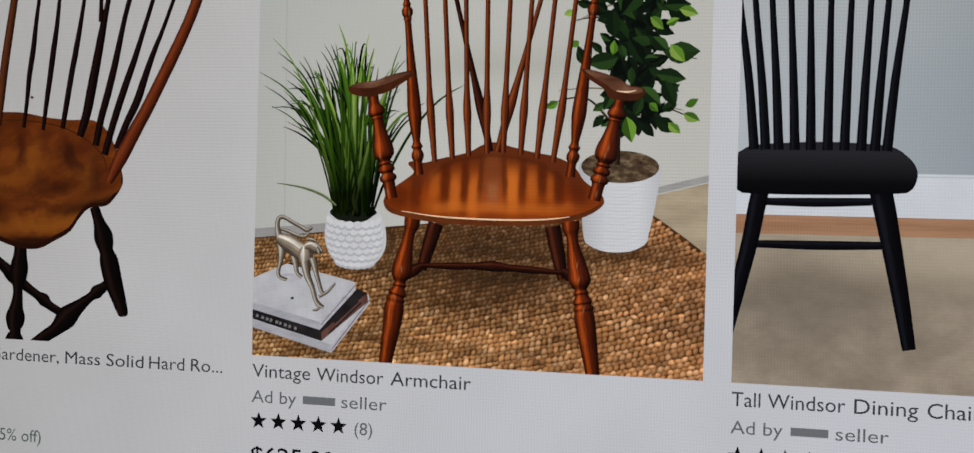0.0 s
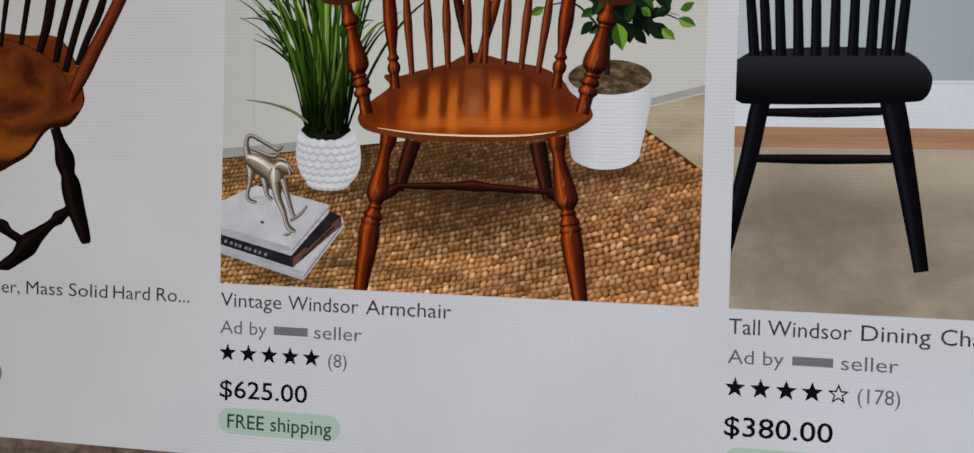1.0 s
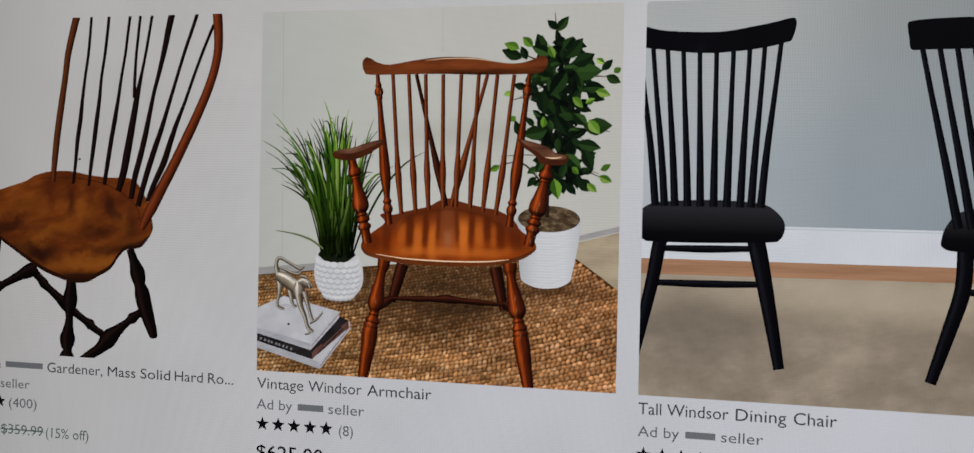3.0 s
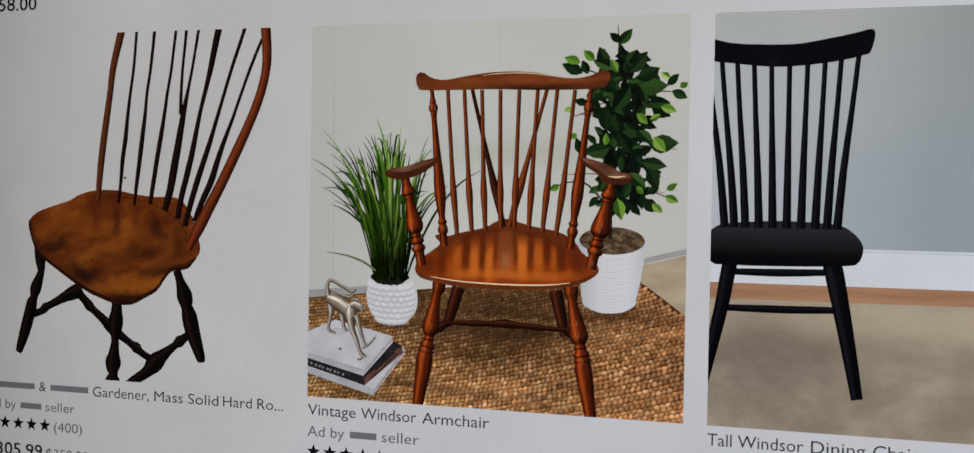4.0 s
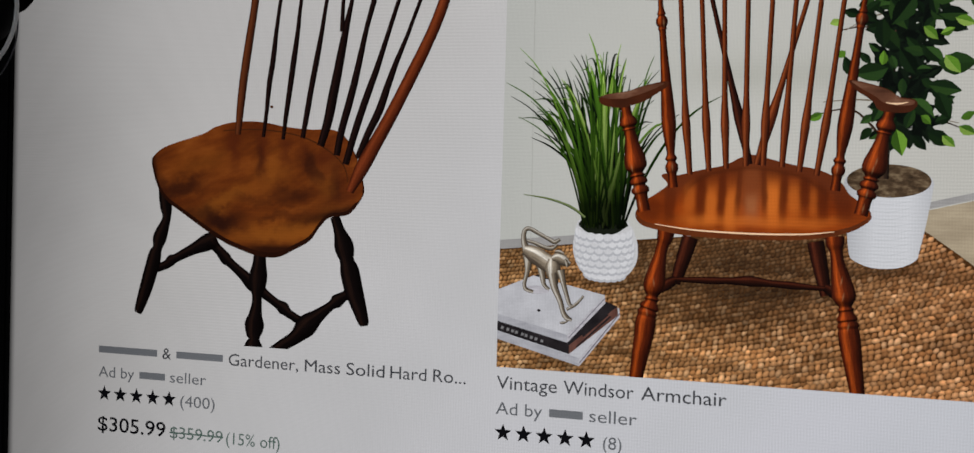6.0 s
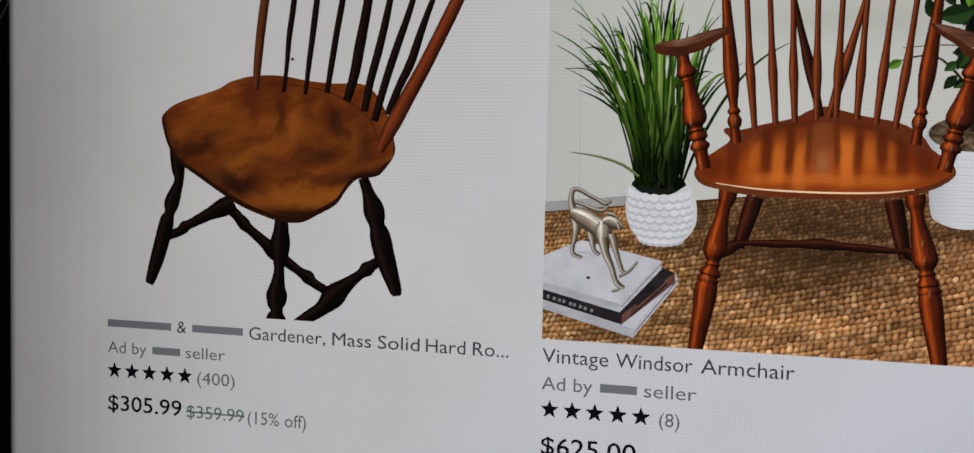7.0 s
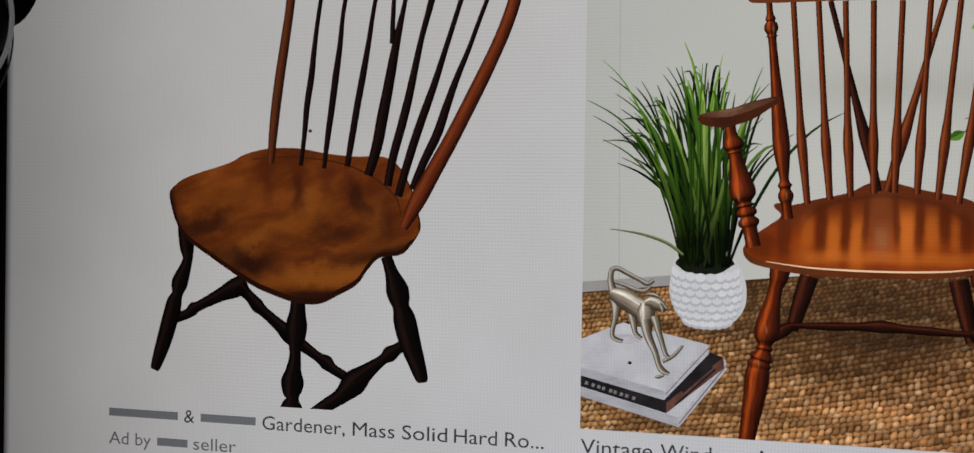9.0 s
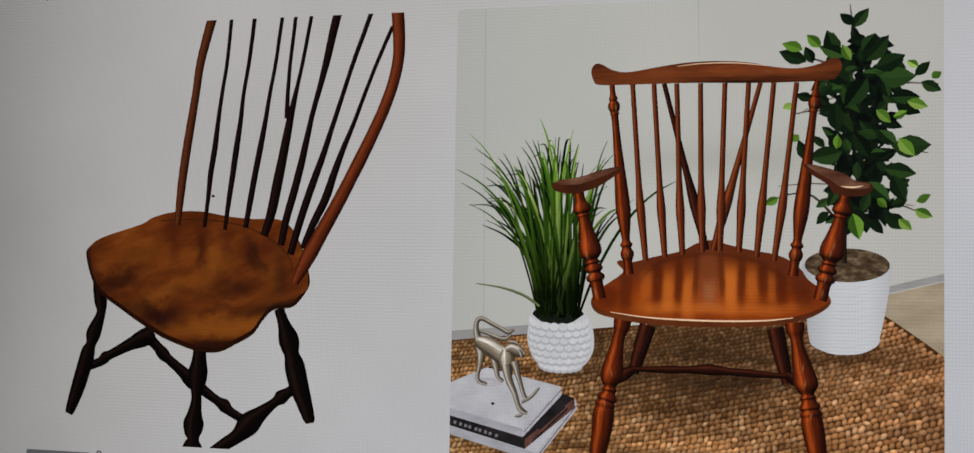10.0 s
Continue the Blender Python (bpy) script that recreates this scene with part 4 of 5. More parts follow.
for b2, nm, mat in ((mid_bm, "leaves", leaf_mid), (new_bm, "young_leaves", leaf_bright)):
    clip(b2, R2)
    part(nm, b2, mat, p2)["kind"] = "stuff"

# grass in a scaled white pot
pot_scale = per_island("pot_scale", ((0.0, (188, 188, 191)), (1.0, (198, 198, 201))))
pot_body = lit("pot_body", (183, 183, 185))
pot_gap = lit("pot_gap", (166, 167, 172))
dark_soil = lit("dark_soil", (20, 24, 16))
POT = [(0.1745, 0.3215), (0.1695, 0.298), (0.1678, 0.266), (0.1804, 0.231), (0.2067, 0.2075), (0.2413, 0.2005), (0.2838, 0.213), (0.3072, 0.243), (0.3101, 0.279), (0.303, 0.305), (0.2915, 0.3235), (0.262, 0.306), (0.232, 0.301), (0.20, 0.305)]
shape("pot_rim", ellipse(0.2330, 0.3230, 0.0590, 0.0230), pot_body, p2, 10, R2, smooth=False)
shape("soil", ellipse(0.2330, 0.3220, 0.0550, 0.0200), dark_soil, p2, 10.1, R2, smooth=False)
blade_deep = per_island("blade_deep", ((0.0, (6, 12, 5)), (0.5, (20, 38, 11)), (1.0, (52, 84, 24))), 0.5, (0.40, 0.70, 0.03))
blade_light = per_island("blade_light", ((0.0, (20, 40, 8)), (0.5, (66, 104, 26)), (0.8, (110, 146, 50)), (1.0, (164, 186, 104))), 0.6, (0.37, 0.66, 0.04))
TIPS = ((0.0045, 0.629), (0.034, 0.704), (0.058, 0.641), (0.083, 0.6345), (0.149, 0.675), (0.188, 0.735), (0.183, 0.690), (0.260, 0.711), (0.333, 0.686), (0.329, 0.651), (0.4785, 0.6015))
for nm, mat, count, layer in (("grass_back", blade_deep, 60, 10.2), ("grass_front", blade_light, 36, 11.4)):
    bm, uvl = flat_bm()
    tips = [(u, v, 0) for u, v in TIPS] if nm == "grass_front" else [(u + 0.012, v - 0.03, 0) for u, v in TIPS[:10]]
    for k in range(count):
        x = min(max(rng.gauss(0.216, 0.098), 0.035), 0.39)
        tips.append((x, (0.70 - 2.4 * (x - 0.21) ** 2) * rng.uniform(0.78, 1.0), rng.random()))
    for tu, tv, droop in tips:
        b = min(max(0.2325 + rng.uniform(-0.034, 0.034) + 0.12 * (tu - 0.23), 0.190), 0.276)
        bv = 0.323 + rng.uniform(-0.009, 0.006)
        w = rng.uniform(0.0019, 0.0038)
        lean, rise = tu - b, tv - bv
        hump = 0.10 * rise if droop > 0.62 else 0.0
        rows = [(b, bv, w * 0.75), (b + lean * 0.16, bv + rise * 0.30, w), (b + lean * 0.42, bv + rise * 0.64 + hump * 0.6, w * 0.95),
                (b + lean * 0.72, bv + rise * 0.88 + hump, w * 0.70), (tu, tv, 0.0005)]
        add_limb(bm, uvl, rows, layer + rng.random() * 1.1, 4)
    clip(bm, R2)
    part(nm, bm, mat, p2)["kind"] = "stuff"
limb("grass_blade", [(0.192, 0.338, 0.0028), (0.160, 0.360, 0.0030), (0.110, 0.376, 0.0022), (0.052, 0.384, 0.0008)], turned("blade_low", (52, 66, 34), (92, 106, 64), (120, 130, 88)), p2, 12.5, R2)
shape("grass_pot", POT, pot_body, p2, 12.6, R2)
bm, uvl = flat_bm()
gap, gap_uv = flat_bm()
for row in range(7):
    v = 0.210 + row * 0.0140
    half = 0.0715 * math.sqrt(max(0.0, 1 - ((v - 0.275) / 0.088) ** 2)) if v < 0.262 else 0.0700 - (v - 0.262) * 0.16
    mid = 0.2395 - (v - 0.21) * 0.06
    cols = 9
    for k in range(cols + 1):
        t = -1 + 2 * (k + (0.5 if row % 2 else 0.0)) / cols
        if abs(t) > 1.0:
            continue
        u = mid + half * math.sin(t * 1.42) * 0.93
        wid = 0.0125 * max(0.35, math.cos(t * 1.3))
        vv = v + 0.008 - 0.013 * math.cos(t * 1.45) + 0.006
        add_outline(gap, gap_uv, ellipse(u, vv - 0.0022, wid * 0.96, 0.0098, 14), 12.8 + row * 0.06)
        add_outline(bm, uvl, ellipse(u, vv + 0.0012, wid * 0.80, 0.0082, 14), 12.83 + row * 0.06)
clip(gap, R2)
part("pot_scale_edge", gap, pot_gap, p2)["kind"] = "stuff"
clip(bm, R2)
part("pot_scale", bm, pot_scale, p2)["kind"] = "stuff"

# pile of books with a silver animal figure
book_white = mottled("book_white", ((0.0, (156, 156, 161)), (1.0, (190, 190, 195))), 16.0)
spine_grey = mottled("spine_grey", ((0.0, (136, 136, 142)), (1.0, (172, 172, 178))), 22.0, 3.0, (1, 3, 1))
book_page = mottled("book_page", ((0.0, (142, 138, 144)), (1.0, (190, 188, 194))), 30.0, stretch=(1, 6, 1))
book_black = mottled("book_black", ((0.0, (14, 12, 14)), (1.0, (44, 40, 42))), 20.0)
book_brown = mottled("book_brown", ((0.0, (52, 30, 28)), (1.0, (112, 76, 66))), 20.0)
spine_print = mottled("spine_print", ((0.0, (40, 38, 40)), (1.0, (150, 148, 150))), 90.0)
page_line = lit("page_line", (108, 106, 114))
silver = turned("silver", (74, 64, 54), (132, 120, 104), (206, 200, 190), 0.55, 0.9)
L0 = 13.6


def book(name, left, front, right, back, drop, top, spine, fore, layer):
    """A book lying flat: its top, the spine side and the page side."""
    down = lambda p: (p[0], p[1] - drop)
    shape(name, [left, front, right, back], top, p2, layer + 0.2, R2, smooth=False)
    shape("book_spine", [left, front, down(front), down(left)], spine, p2, layer, R2, smooth=False)
    shape("book_block", [front, right, (right[0] + 0.002, right[1] - drop), down(front)], fore, p2, layer, R2, smooth=False)


book("book", (-0.08, 0.1005), (0.1895, 0.0320), (0.2745, 0.1450), (0.09, 0.21), 0.0175, book_white, spine_grey, book_page, L0)
limb("page_line", [(0.1905, 0.0225, 0.0013), (0.2760, 0.1350, 0.0013)], page_line, p2, L0 + 0.1, R2)
book("book", (-0.08, 0.1210), (0.1655, 0.0590), (0.2700, 0.1495), (0.09, 0.21), 0.0195, book_black, book_black, book_brown, L0 + 0.5)
limb("page_line", [(0.1820, 0.0560, 0.0016), (0.2560, 0.1270, 0.0020)], book_black, p2, L0 + 0.65, R2)
limb("page_line", [(0.1950, 0.0810, 0.0030), (0.2480, 0.1330, 0.0050)], book_black, p2, L0 + 0.66, R2)
book("book", (-0.08, 0.1385), (0.1610, 0.0810), (0.2415, 0.1720), (0.0800, 0.2070), 0.0170, book_white, spine_grey, book_page, L0 + 1)
limb("page_line", [(0.1640, 0.0755, 0.0010), (0.2420, 0.1650, 0.0010)], page_line, p2, L0 + 1.1, R2)
shape("book", [(-0.002, 0.1190), (0.1610, 0.0810), (0.2415, 0.1720), (0.0800, 0.2070), (-0.002, 0.1460)], book_white, p2, L0 + 1.3, R2, smooth=False)
shape("book_mark", ellipse(0.0945, 0.131, 0.0042, 0.0030, 8), book_black, p2, L0 + 1.4, R2, smooth=False)
shape("statue_shade", ellipse(0.088, 0.176, 0.030, 0.009, 24), book_page, p2, L0 + 1.4, R2, smooth=False)
for k in range(9):
    u = 0.008 + k * 0.0112 + rng.uniform(0, 0.003)
    limb("spine_print", [(u, 0.0915 - 0.262 * u, 0.0036), (u + 0.0060, 0.0915 - 0.262 * (u + 0.0060), 0.0030)], spine_print, p2, L0 + 0.8, R2)
STATUE = (
    (2.0, ((0.064, 0.257, 0.0095), (0.057, 0.277, 0.0070), (0.055, 0.294, 0.0058), (0.059, 0.307, 0.0052), (0.070, 0.309, 0.0047), (0.090, 0.299, 0.0044), (0.111, 0.289, 0.0044), (0.126, 0.282, 0.0048), (0.138, 0.289, 0.0032))),
    (1.9, ((0.063, 0.283, 0.0030), (0.082, 0.278, 0.0040), (0.103, 0.270, 0.0045), (0.121, 0.268, 0.0045), (0.133, 0.278, 0.0022))),
    (2.2, ((0.057, 0.263, 0.0110), (0.079, 0.254, 0.0190), (0.101, 0.241, 0.0195), (0.122, 0.230, 0.0190), (0.137, 0.226, 0.0120))),
    (2.3, ((0.122, 0.246, 0.0090), (0.124, 0.228, 0.0175), (0.125, 0.208, 0.0140), (0.129, 0.190, 0.0080))),
    (2.1, ((0.064, 0.257, 0.0115), (0.067, 0.235, 0.0095), (0.065, 0.212, 0.0058), (0.060, 0.191, 0.0046), (0.063, 0.177, 0.0046), (0.081, 0.171, 0.0038))))
STATUE += (
    (1.8, ((0.095, 0.230, 0.0095), (0.101, 0.205, 0.0068), (0.105, 0.188, 0.0048), (0.117, 0.178, 0.0038))),
    (2.5, ((0.122, 0.214, 0.0110), (0.129, 0.183, 0.0085), (0.142, 0.155, 0.0062), (0.150, 0.130, 0.0056), (0.158, 0.119, 0.0062), (0.170, 0.114, 0.0032))),
    (2.4, ((0.141, 0.222, 0.0095), (0.149, 0.192, 0.0062), (0.156, 0.170, 0.0050), (0.163, 0.150, 0.0046), (0.170, 0.145, 0.0027))),
    (2.7, ((0.121, 0.246, 0.0050), (0.133, 0.249, 0.0115), (0.145, 0.244, 0.0130), (0.156, 0.238, 0.0090), (0.163, 0.236, 0.0040))),
    (2.8, ((0.127, 0.262, 0.0020), (0.136, 0.262, 0.0045), (0.147, 0.258, 0.0030))),
    (2.8, ((0.150, 0.246, 0.0020), (0.155, 0.237, 0.0045), (0.156, 0.229, 0.0020))),
    (2.0, ((0.157, 0.136, 0.0032), (0.177, 0.148, 0.0036), (0.195, 0.168, 0.0025))),
    (2.0, ((0.143, 0.107, 0.0018), (0.150, 0.107, 0.0032), (0.161, 0.111, 0.0018))))
bm, uvl = flat_bm()
for lift, rows in STATUE:
    add_limb(bm, uvl, rows, L0 + lift)
clip(bm, R2)
part("statue", bm, silver, p2, "silver animal figure")

# the armchair
wood = turned("chair_wood", (36, 11, 5), (80, 28, 9), (146, 61, 18), 0.36, 1.9)
wood_dark = turned("chair_wood_dark", (18, 6, 4), (42, 16, 9), (76, 33, 19), 0.25, 1.5)
wood_spindle = turned("chair_spindle", (46, 17, 8), (100, 42, 18), (142, 70, 34), 0.34, 1.5)
crest_wood = lit("crest_wood", lambda tree: mix(tree, 0.42, ramp(tree, math_node(tree, "MULTIPLY_ADD", uv_of(tree)[2], 20.0, -16.05), ((0.0, (30, 12, 6)), (0.22, (70, 31, 14)), (0.45, (112, 54, 25)), (0.7, (96, 45, 22)), (0.88, (58, 26, 14)), (1.0, (40, 17, 9)))),
                                                 ramp(tree, noise_of(tree, uv_of(tree)[0], 7.0, 4.0, 0.6, (0.6, 5, 1)), ((0.38, (34, 14, 7)), (0.62, (140, 72, 34))))))
gloss = lit("gloss", (224, 188, 152))
gloss_soft = mottled("gloss_soft", ((0.0, (132, 70, 38)), (1.0, (186, 128, 84))), 40.0, veil=0.7)
CL = 17.0
for a, b in (((0.4225, 0.305), (0.3930, 0.205)), ((0.6785, 0.305), (0.7035, 0.195))):
    limb("back_leg", turn_profile(a, b, ((0.0, 0.017), (0.4, 0.016), (0.8, 0.013), (1.0, 0.011))), wood_dark, p2, CL, R2)
limb("stretcher", [(0.36, 0.190, 0.009), (0.378, 0.204, 0.012), (0.395, 0.213, 0.008)], wood_dark, p2, CL + 0.2, R2)
limb("stretcher", [(0.735, 0.190, 0.009), (0.718, 0.203, 0.012), (0.70, 0.213, 0.008)], wood_dark, p2, CL + 0.2, R2)
limb("stretcher", [(0.392, 0.2138, 0.005), (0.43, 0.2145, 0.0065), (0.468, 0.2150, 0.008), (0.50, 0.2160, 0.0075), (0.525, 0.2170, 0.009), (0.549, 0.2178, 0.0115), (0.575, 0.216, 0.009), (0.60, 0.2145, 0.0075), (0.632, 0.213, 0.008), (0.67, 0.211, 0.006), (0.70, 0.2100, 0.005)], wood_dark, p2, CL + 0.4, R2)
limb("front_leg", [(u, v, w * 1.08) for u, v, w in [(0.3705, 0.316, 0.0175), (0.3675, 0.298, 0.0155), (0.3640, 0.285, 0.0125), (0.3590, 0.262, 0.0130), (0.3525, 0.228, 0.0185), (0.3485, 0.203, 0.0215), (0.3462, 0.188, 0.0185), (0.3448, 0.176, 0.0115), (0.3440, 0.170, 0.0150), (0.3430, 0.165, 0.0125),
                   (0.3405, 0.156, 0.0180), (0.3388, 0.150, 0.0195), (0.3376, 0.146, 0.0165), (0.3360, 0.140, 0.0205), (0.3343, 0.132, 0.0185), (0.3330, 0.124, 0.0205), (0.3300, 0.095, 0.0200), (0.3171, 0.010, 0.0145), (0.3150, -0.010, 0.0140)]], wood, p2, CL + 1, R2)
limb("front_leg", [(u, v, w * 1.08) for u, v, w in [(0.7165, 0.317, 0.0180), (0.7180, 0.300, 0.0165), (0.7205, 0.286, 0.0120), (0.7245, 0.262, 0.0130), (0.7320, 0.228, 0.0185), (0.7385, 0.200, 0.0220), (0.7405, 0.188, 0.0200), (0.7422, 0.175, 0.0120), (0.7432, 0.169, 0.0155), (0.7440, 0.164, 0.0130),
                   (0.7458, 0.154, 0.0180), (0.7468, 0.148, 0.0195), (0.7475, 0.144, 0.0165), (0.7488, 0.137, 0.0205), (0.7498, 0.130, 0.0185), (0.7509, 0.122, 0.0200), (0.7560, 0.092, 0.0195), (0.7700, 0.012, 0.0145), (0.7740, -0.012, 0.0135)]], wood, p2, CL + 1, R2)
SEAT2 = [(0.3652, 0.4374), (0.3569, 0.4309), (0.3700, 0.4140), (0.3490, 0.3961), (0.3190, 0.3747), (0.3024, 0.3505), (0.3162, 0.3272), (0.3584, 0.3160), (0.4169, 0.3070), (0.4990, 0.3038), (0.5637, 0.3040), (0.6433, 0.3070),
         (0.7060, 0.3155), (0.7523, 0.3297), (0.7828, 0.3504), (0.7856, 0.3656), (0.7746, 0.3803), (0.7435, 0.4021), (0.7276, 0.4244), (0.7040, 0.4421), (0.6726, 0.4535), (0.6252, 0.4617), (0.5852, 0.4712), (0.5499, 0.4802),
         (0.5209, 0.4734), (0.4887, 0.4573), (0.4315, 0.4445), (0.3903, 0.4340)]


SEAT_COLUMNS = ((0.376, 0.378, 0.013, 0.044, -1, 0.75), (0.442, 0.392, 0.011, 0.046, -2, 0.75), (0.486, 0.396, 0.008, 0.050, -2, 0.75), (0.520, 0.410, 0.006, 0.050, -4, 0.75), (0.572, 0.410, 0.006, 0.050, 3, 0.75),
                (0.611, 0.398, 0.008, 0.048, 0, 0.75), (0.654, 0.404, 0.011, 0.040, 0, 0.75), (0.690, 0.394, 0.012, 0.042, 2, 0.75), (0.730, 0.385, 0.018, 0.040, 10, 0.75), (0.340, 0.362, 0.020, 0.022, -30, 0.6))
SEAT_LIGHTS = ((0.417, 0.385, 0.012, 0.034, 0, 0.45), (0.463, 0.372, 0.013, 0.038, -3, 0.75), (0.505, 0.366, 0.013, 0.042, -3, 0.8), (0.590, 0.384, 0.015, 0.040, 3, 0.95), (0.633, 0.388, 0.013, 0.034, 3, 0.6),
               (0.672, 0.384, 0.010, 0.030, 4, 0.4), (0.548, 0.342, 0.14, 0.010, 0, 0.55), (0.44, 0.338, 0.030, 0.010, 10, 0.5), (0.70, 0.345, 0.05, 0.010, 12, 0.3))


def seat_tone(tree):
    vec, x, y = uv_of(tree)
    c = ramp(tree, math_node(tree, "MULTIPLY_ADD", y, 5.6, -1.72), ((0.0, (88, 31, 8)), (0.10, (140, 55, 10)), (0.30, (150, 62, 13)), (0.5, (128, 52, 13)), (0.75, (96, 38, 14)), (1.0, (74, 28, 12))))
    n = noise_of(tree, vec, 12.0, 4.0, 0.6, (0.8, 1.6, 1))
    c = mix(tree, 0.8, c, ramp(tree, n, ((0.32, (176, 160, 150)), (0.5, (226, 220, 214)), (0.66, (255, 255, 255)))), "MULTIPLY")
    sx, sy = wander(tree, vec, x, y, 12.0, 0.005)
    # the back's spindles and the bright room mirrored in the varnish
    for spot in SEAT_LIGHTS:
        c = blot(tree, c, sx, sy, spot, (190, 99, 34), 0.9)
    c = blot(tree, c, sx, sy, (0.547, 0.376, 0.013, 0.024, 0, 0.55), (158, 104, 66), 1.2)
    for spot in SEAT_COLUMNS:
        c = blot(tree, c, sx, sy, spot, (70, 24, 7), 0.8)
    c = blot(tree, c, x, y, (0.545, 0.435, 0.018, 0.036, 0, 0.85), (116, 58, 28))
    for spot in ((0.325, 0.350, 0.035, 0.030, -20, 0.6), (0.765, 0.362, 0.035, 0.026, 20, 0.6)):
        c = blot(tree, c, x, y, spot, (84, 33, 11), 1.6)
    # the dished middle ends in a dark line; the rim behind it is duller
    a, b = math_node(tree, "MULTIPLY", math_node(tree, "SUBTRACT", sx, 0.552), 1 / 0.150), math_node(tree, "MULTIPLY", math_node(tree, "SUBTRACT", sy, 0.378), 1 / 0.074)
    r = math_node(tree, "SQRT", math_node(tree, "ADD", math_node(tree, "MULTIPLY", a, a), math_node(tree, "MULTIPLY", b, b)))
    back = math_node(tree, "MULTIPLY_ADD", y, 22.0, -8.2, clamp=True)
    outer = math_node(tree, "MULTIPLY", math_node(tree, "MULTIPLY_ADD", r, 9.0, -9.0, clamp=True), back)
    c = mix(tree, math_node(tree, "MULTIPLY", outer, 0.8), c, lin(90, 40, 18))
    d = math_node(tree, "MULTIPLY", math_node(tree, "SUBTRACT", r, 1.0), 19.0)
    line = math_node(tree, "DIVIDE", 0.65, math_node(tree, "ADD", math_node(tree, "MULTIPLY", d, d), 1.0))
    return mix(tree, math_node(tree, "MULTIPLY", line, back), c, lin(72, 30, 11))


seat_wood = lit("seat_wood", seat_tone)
seat_rim = turned("seat_rim", (58, 25, 11), (92, 44, 18), (118, 60, 26))
seat_rim_flat = mottled("seat_rim_flat", ((0.0, (62, 26, 12)), (1.0, (110, 54, 24))), 10.0)
shape("seat_rim", SEAT2, seat_rim_flat, p2, CL + 2, R2)
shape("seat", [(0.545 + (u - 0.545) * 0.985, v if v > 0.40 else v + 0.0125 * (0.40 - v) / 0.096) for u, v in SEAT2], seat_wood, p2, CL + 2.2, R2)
limb("seat_gloss", [(0.345, 0.3295, 0.0006), (0.42, 0.3205, 0.0014), (0.50, 0.3170, 0.0018), (0.58, 0.3165, 0.0018), (0.66, 0.3195, 0.0016), (0.715, 0.3265, 0.0006)], gloss, p2, CL + 2.5, R2)

SPINDLES = (((0.3852, 0.8042), (0.4035, 0.5572), (0.4167, 0.4360)), ((0.4298, 0.8036), (0.4463, 0.5577), (0.4561, 0.4440)), ((0.4772, 0.8029), (0.4856, 0.5581), (0.4920, 0.4500)),
            ((0.5259, 0.8022), (0.5294, 0.5586), (0.5324, 0.4560)), ((0.5756, 0.8015), (0.5696, 0.5590), (0.5678, 0.4580)), ((0.6233, 0.8008), (0.6110, 0.5595), (0.6060, 0.4560)),
            ((0.6736, 0.8001), (0.6521, 0.5599), (0.6412, 0.4470)), ((0.7187, 0.7994), (0.6929, 0.5603), (0.6759, 0.4400)))
for a, b, m in (((0.4511, 0.8033), (0.5403, 0.4600), wood_dark), ((0.6469, 0.8005), (0.5548, 0.4600), wood_spindle)):
    limb("brace_spindle", turn_profile(a, b, ((0.0, 0.0050), (0.3, 0.0055), (0.55, 0.0072), (0.70, 0.0105), (0.82, 0.0095), (1.0, 0.0062))), m, p2, CL + 3, R2)
for top, m, bot in SPINDLES:
    mid = lambda s: (top[0] + (m[0] - top[0]) * s, top[1] + (m[1] - top[1]) * s)
    low = lambda s: (m[0] + (bot[0] - m[0]) * s, m[1] + (bot[1] - m[1]) * s)
    limb("spindle", [(*top, 0.0052), (*mid(0.4), 0.0054), (*mid(0.8), 0.0060), (*mid(0.97), 0.0082), (*low(0.18), 0.0092), (*low(0.5), 0.0075), (*low(1.0), 0.0058)], wood_spindle, p2, CL + 3.3, R2)
POST = ((0.0, 0.0055), (0.05, 0.0062), (0.075, 0.0095), (0.085, 0.0075), (0.10, 0.0118), (0.125, 0.0125), (0.145, 0.0085), (0.157, 0.0105), (0.17, 0.0075), (0.30, 0.0085), (0.45, 0.0115), (0.60, 0.0150), (0.68, 0.0152), (0.76, 0.0115),
        (0.82, 0.0085), (0.845, 0.0130), (0.862, 0.0095), (0.885, 0.0138), (0.91, 0.0130), (0.935, 0.0092), (1.0, 0.0105))
for a, b in (((0.3418, 0.8033), (0.3822, 0.4080)), ((0.7588, 0.8019), (0.7135, 0.4100))):
    limb("back_post", turn_profile(a, b, POST), wood, p2, CL + 3.6, R2, n=4)
CREST = [(0.2975, 0.8300), (0.3000, 0.8420), (0.3080, 0.8490), (0.3211, 0.8465), (0.3431, 0.8346), (0.3765, 0.8294), (0.4424, 0.8391), (0.4950, 0.8455), (0.5397, 0.8475), (0.5850, 0.8462), (0.6274, 0.8419), (0.6747, 0.8319), (0.7214, 0.8280),
         (0.7598, 0.8349), (0.7826, 0.8450), (0.7979, 0.8465), (0.8065, 0.8330), (0.8000, 0.8130), (0.7756, 0.8020), (0.65, 0.8000), (0.5081, 0.8035), (0.40, 0.8030), (0.3183, 0.8036), (0.3031, 0.8117)]
shape("crest_rail", CREST, crest_wood, p2, CL + 4, R2)
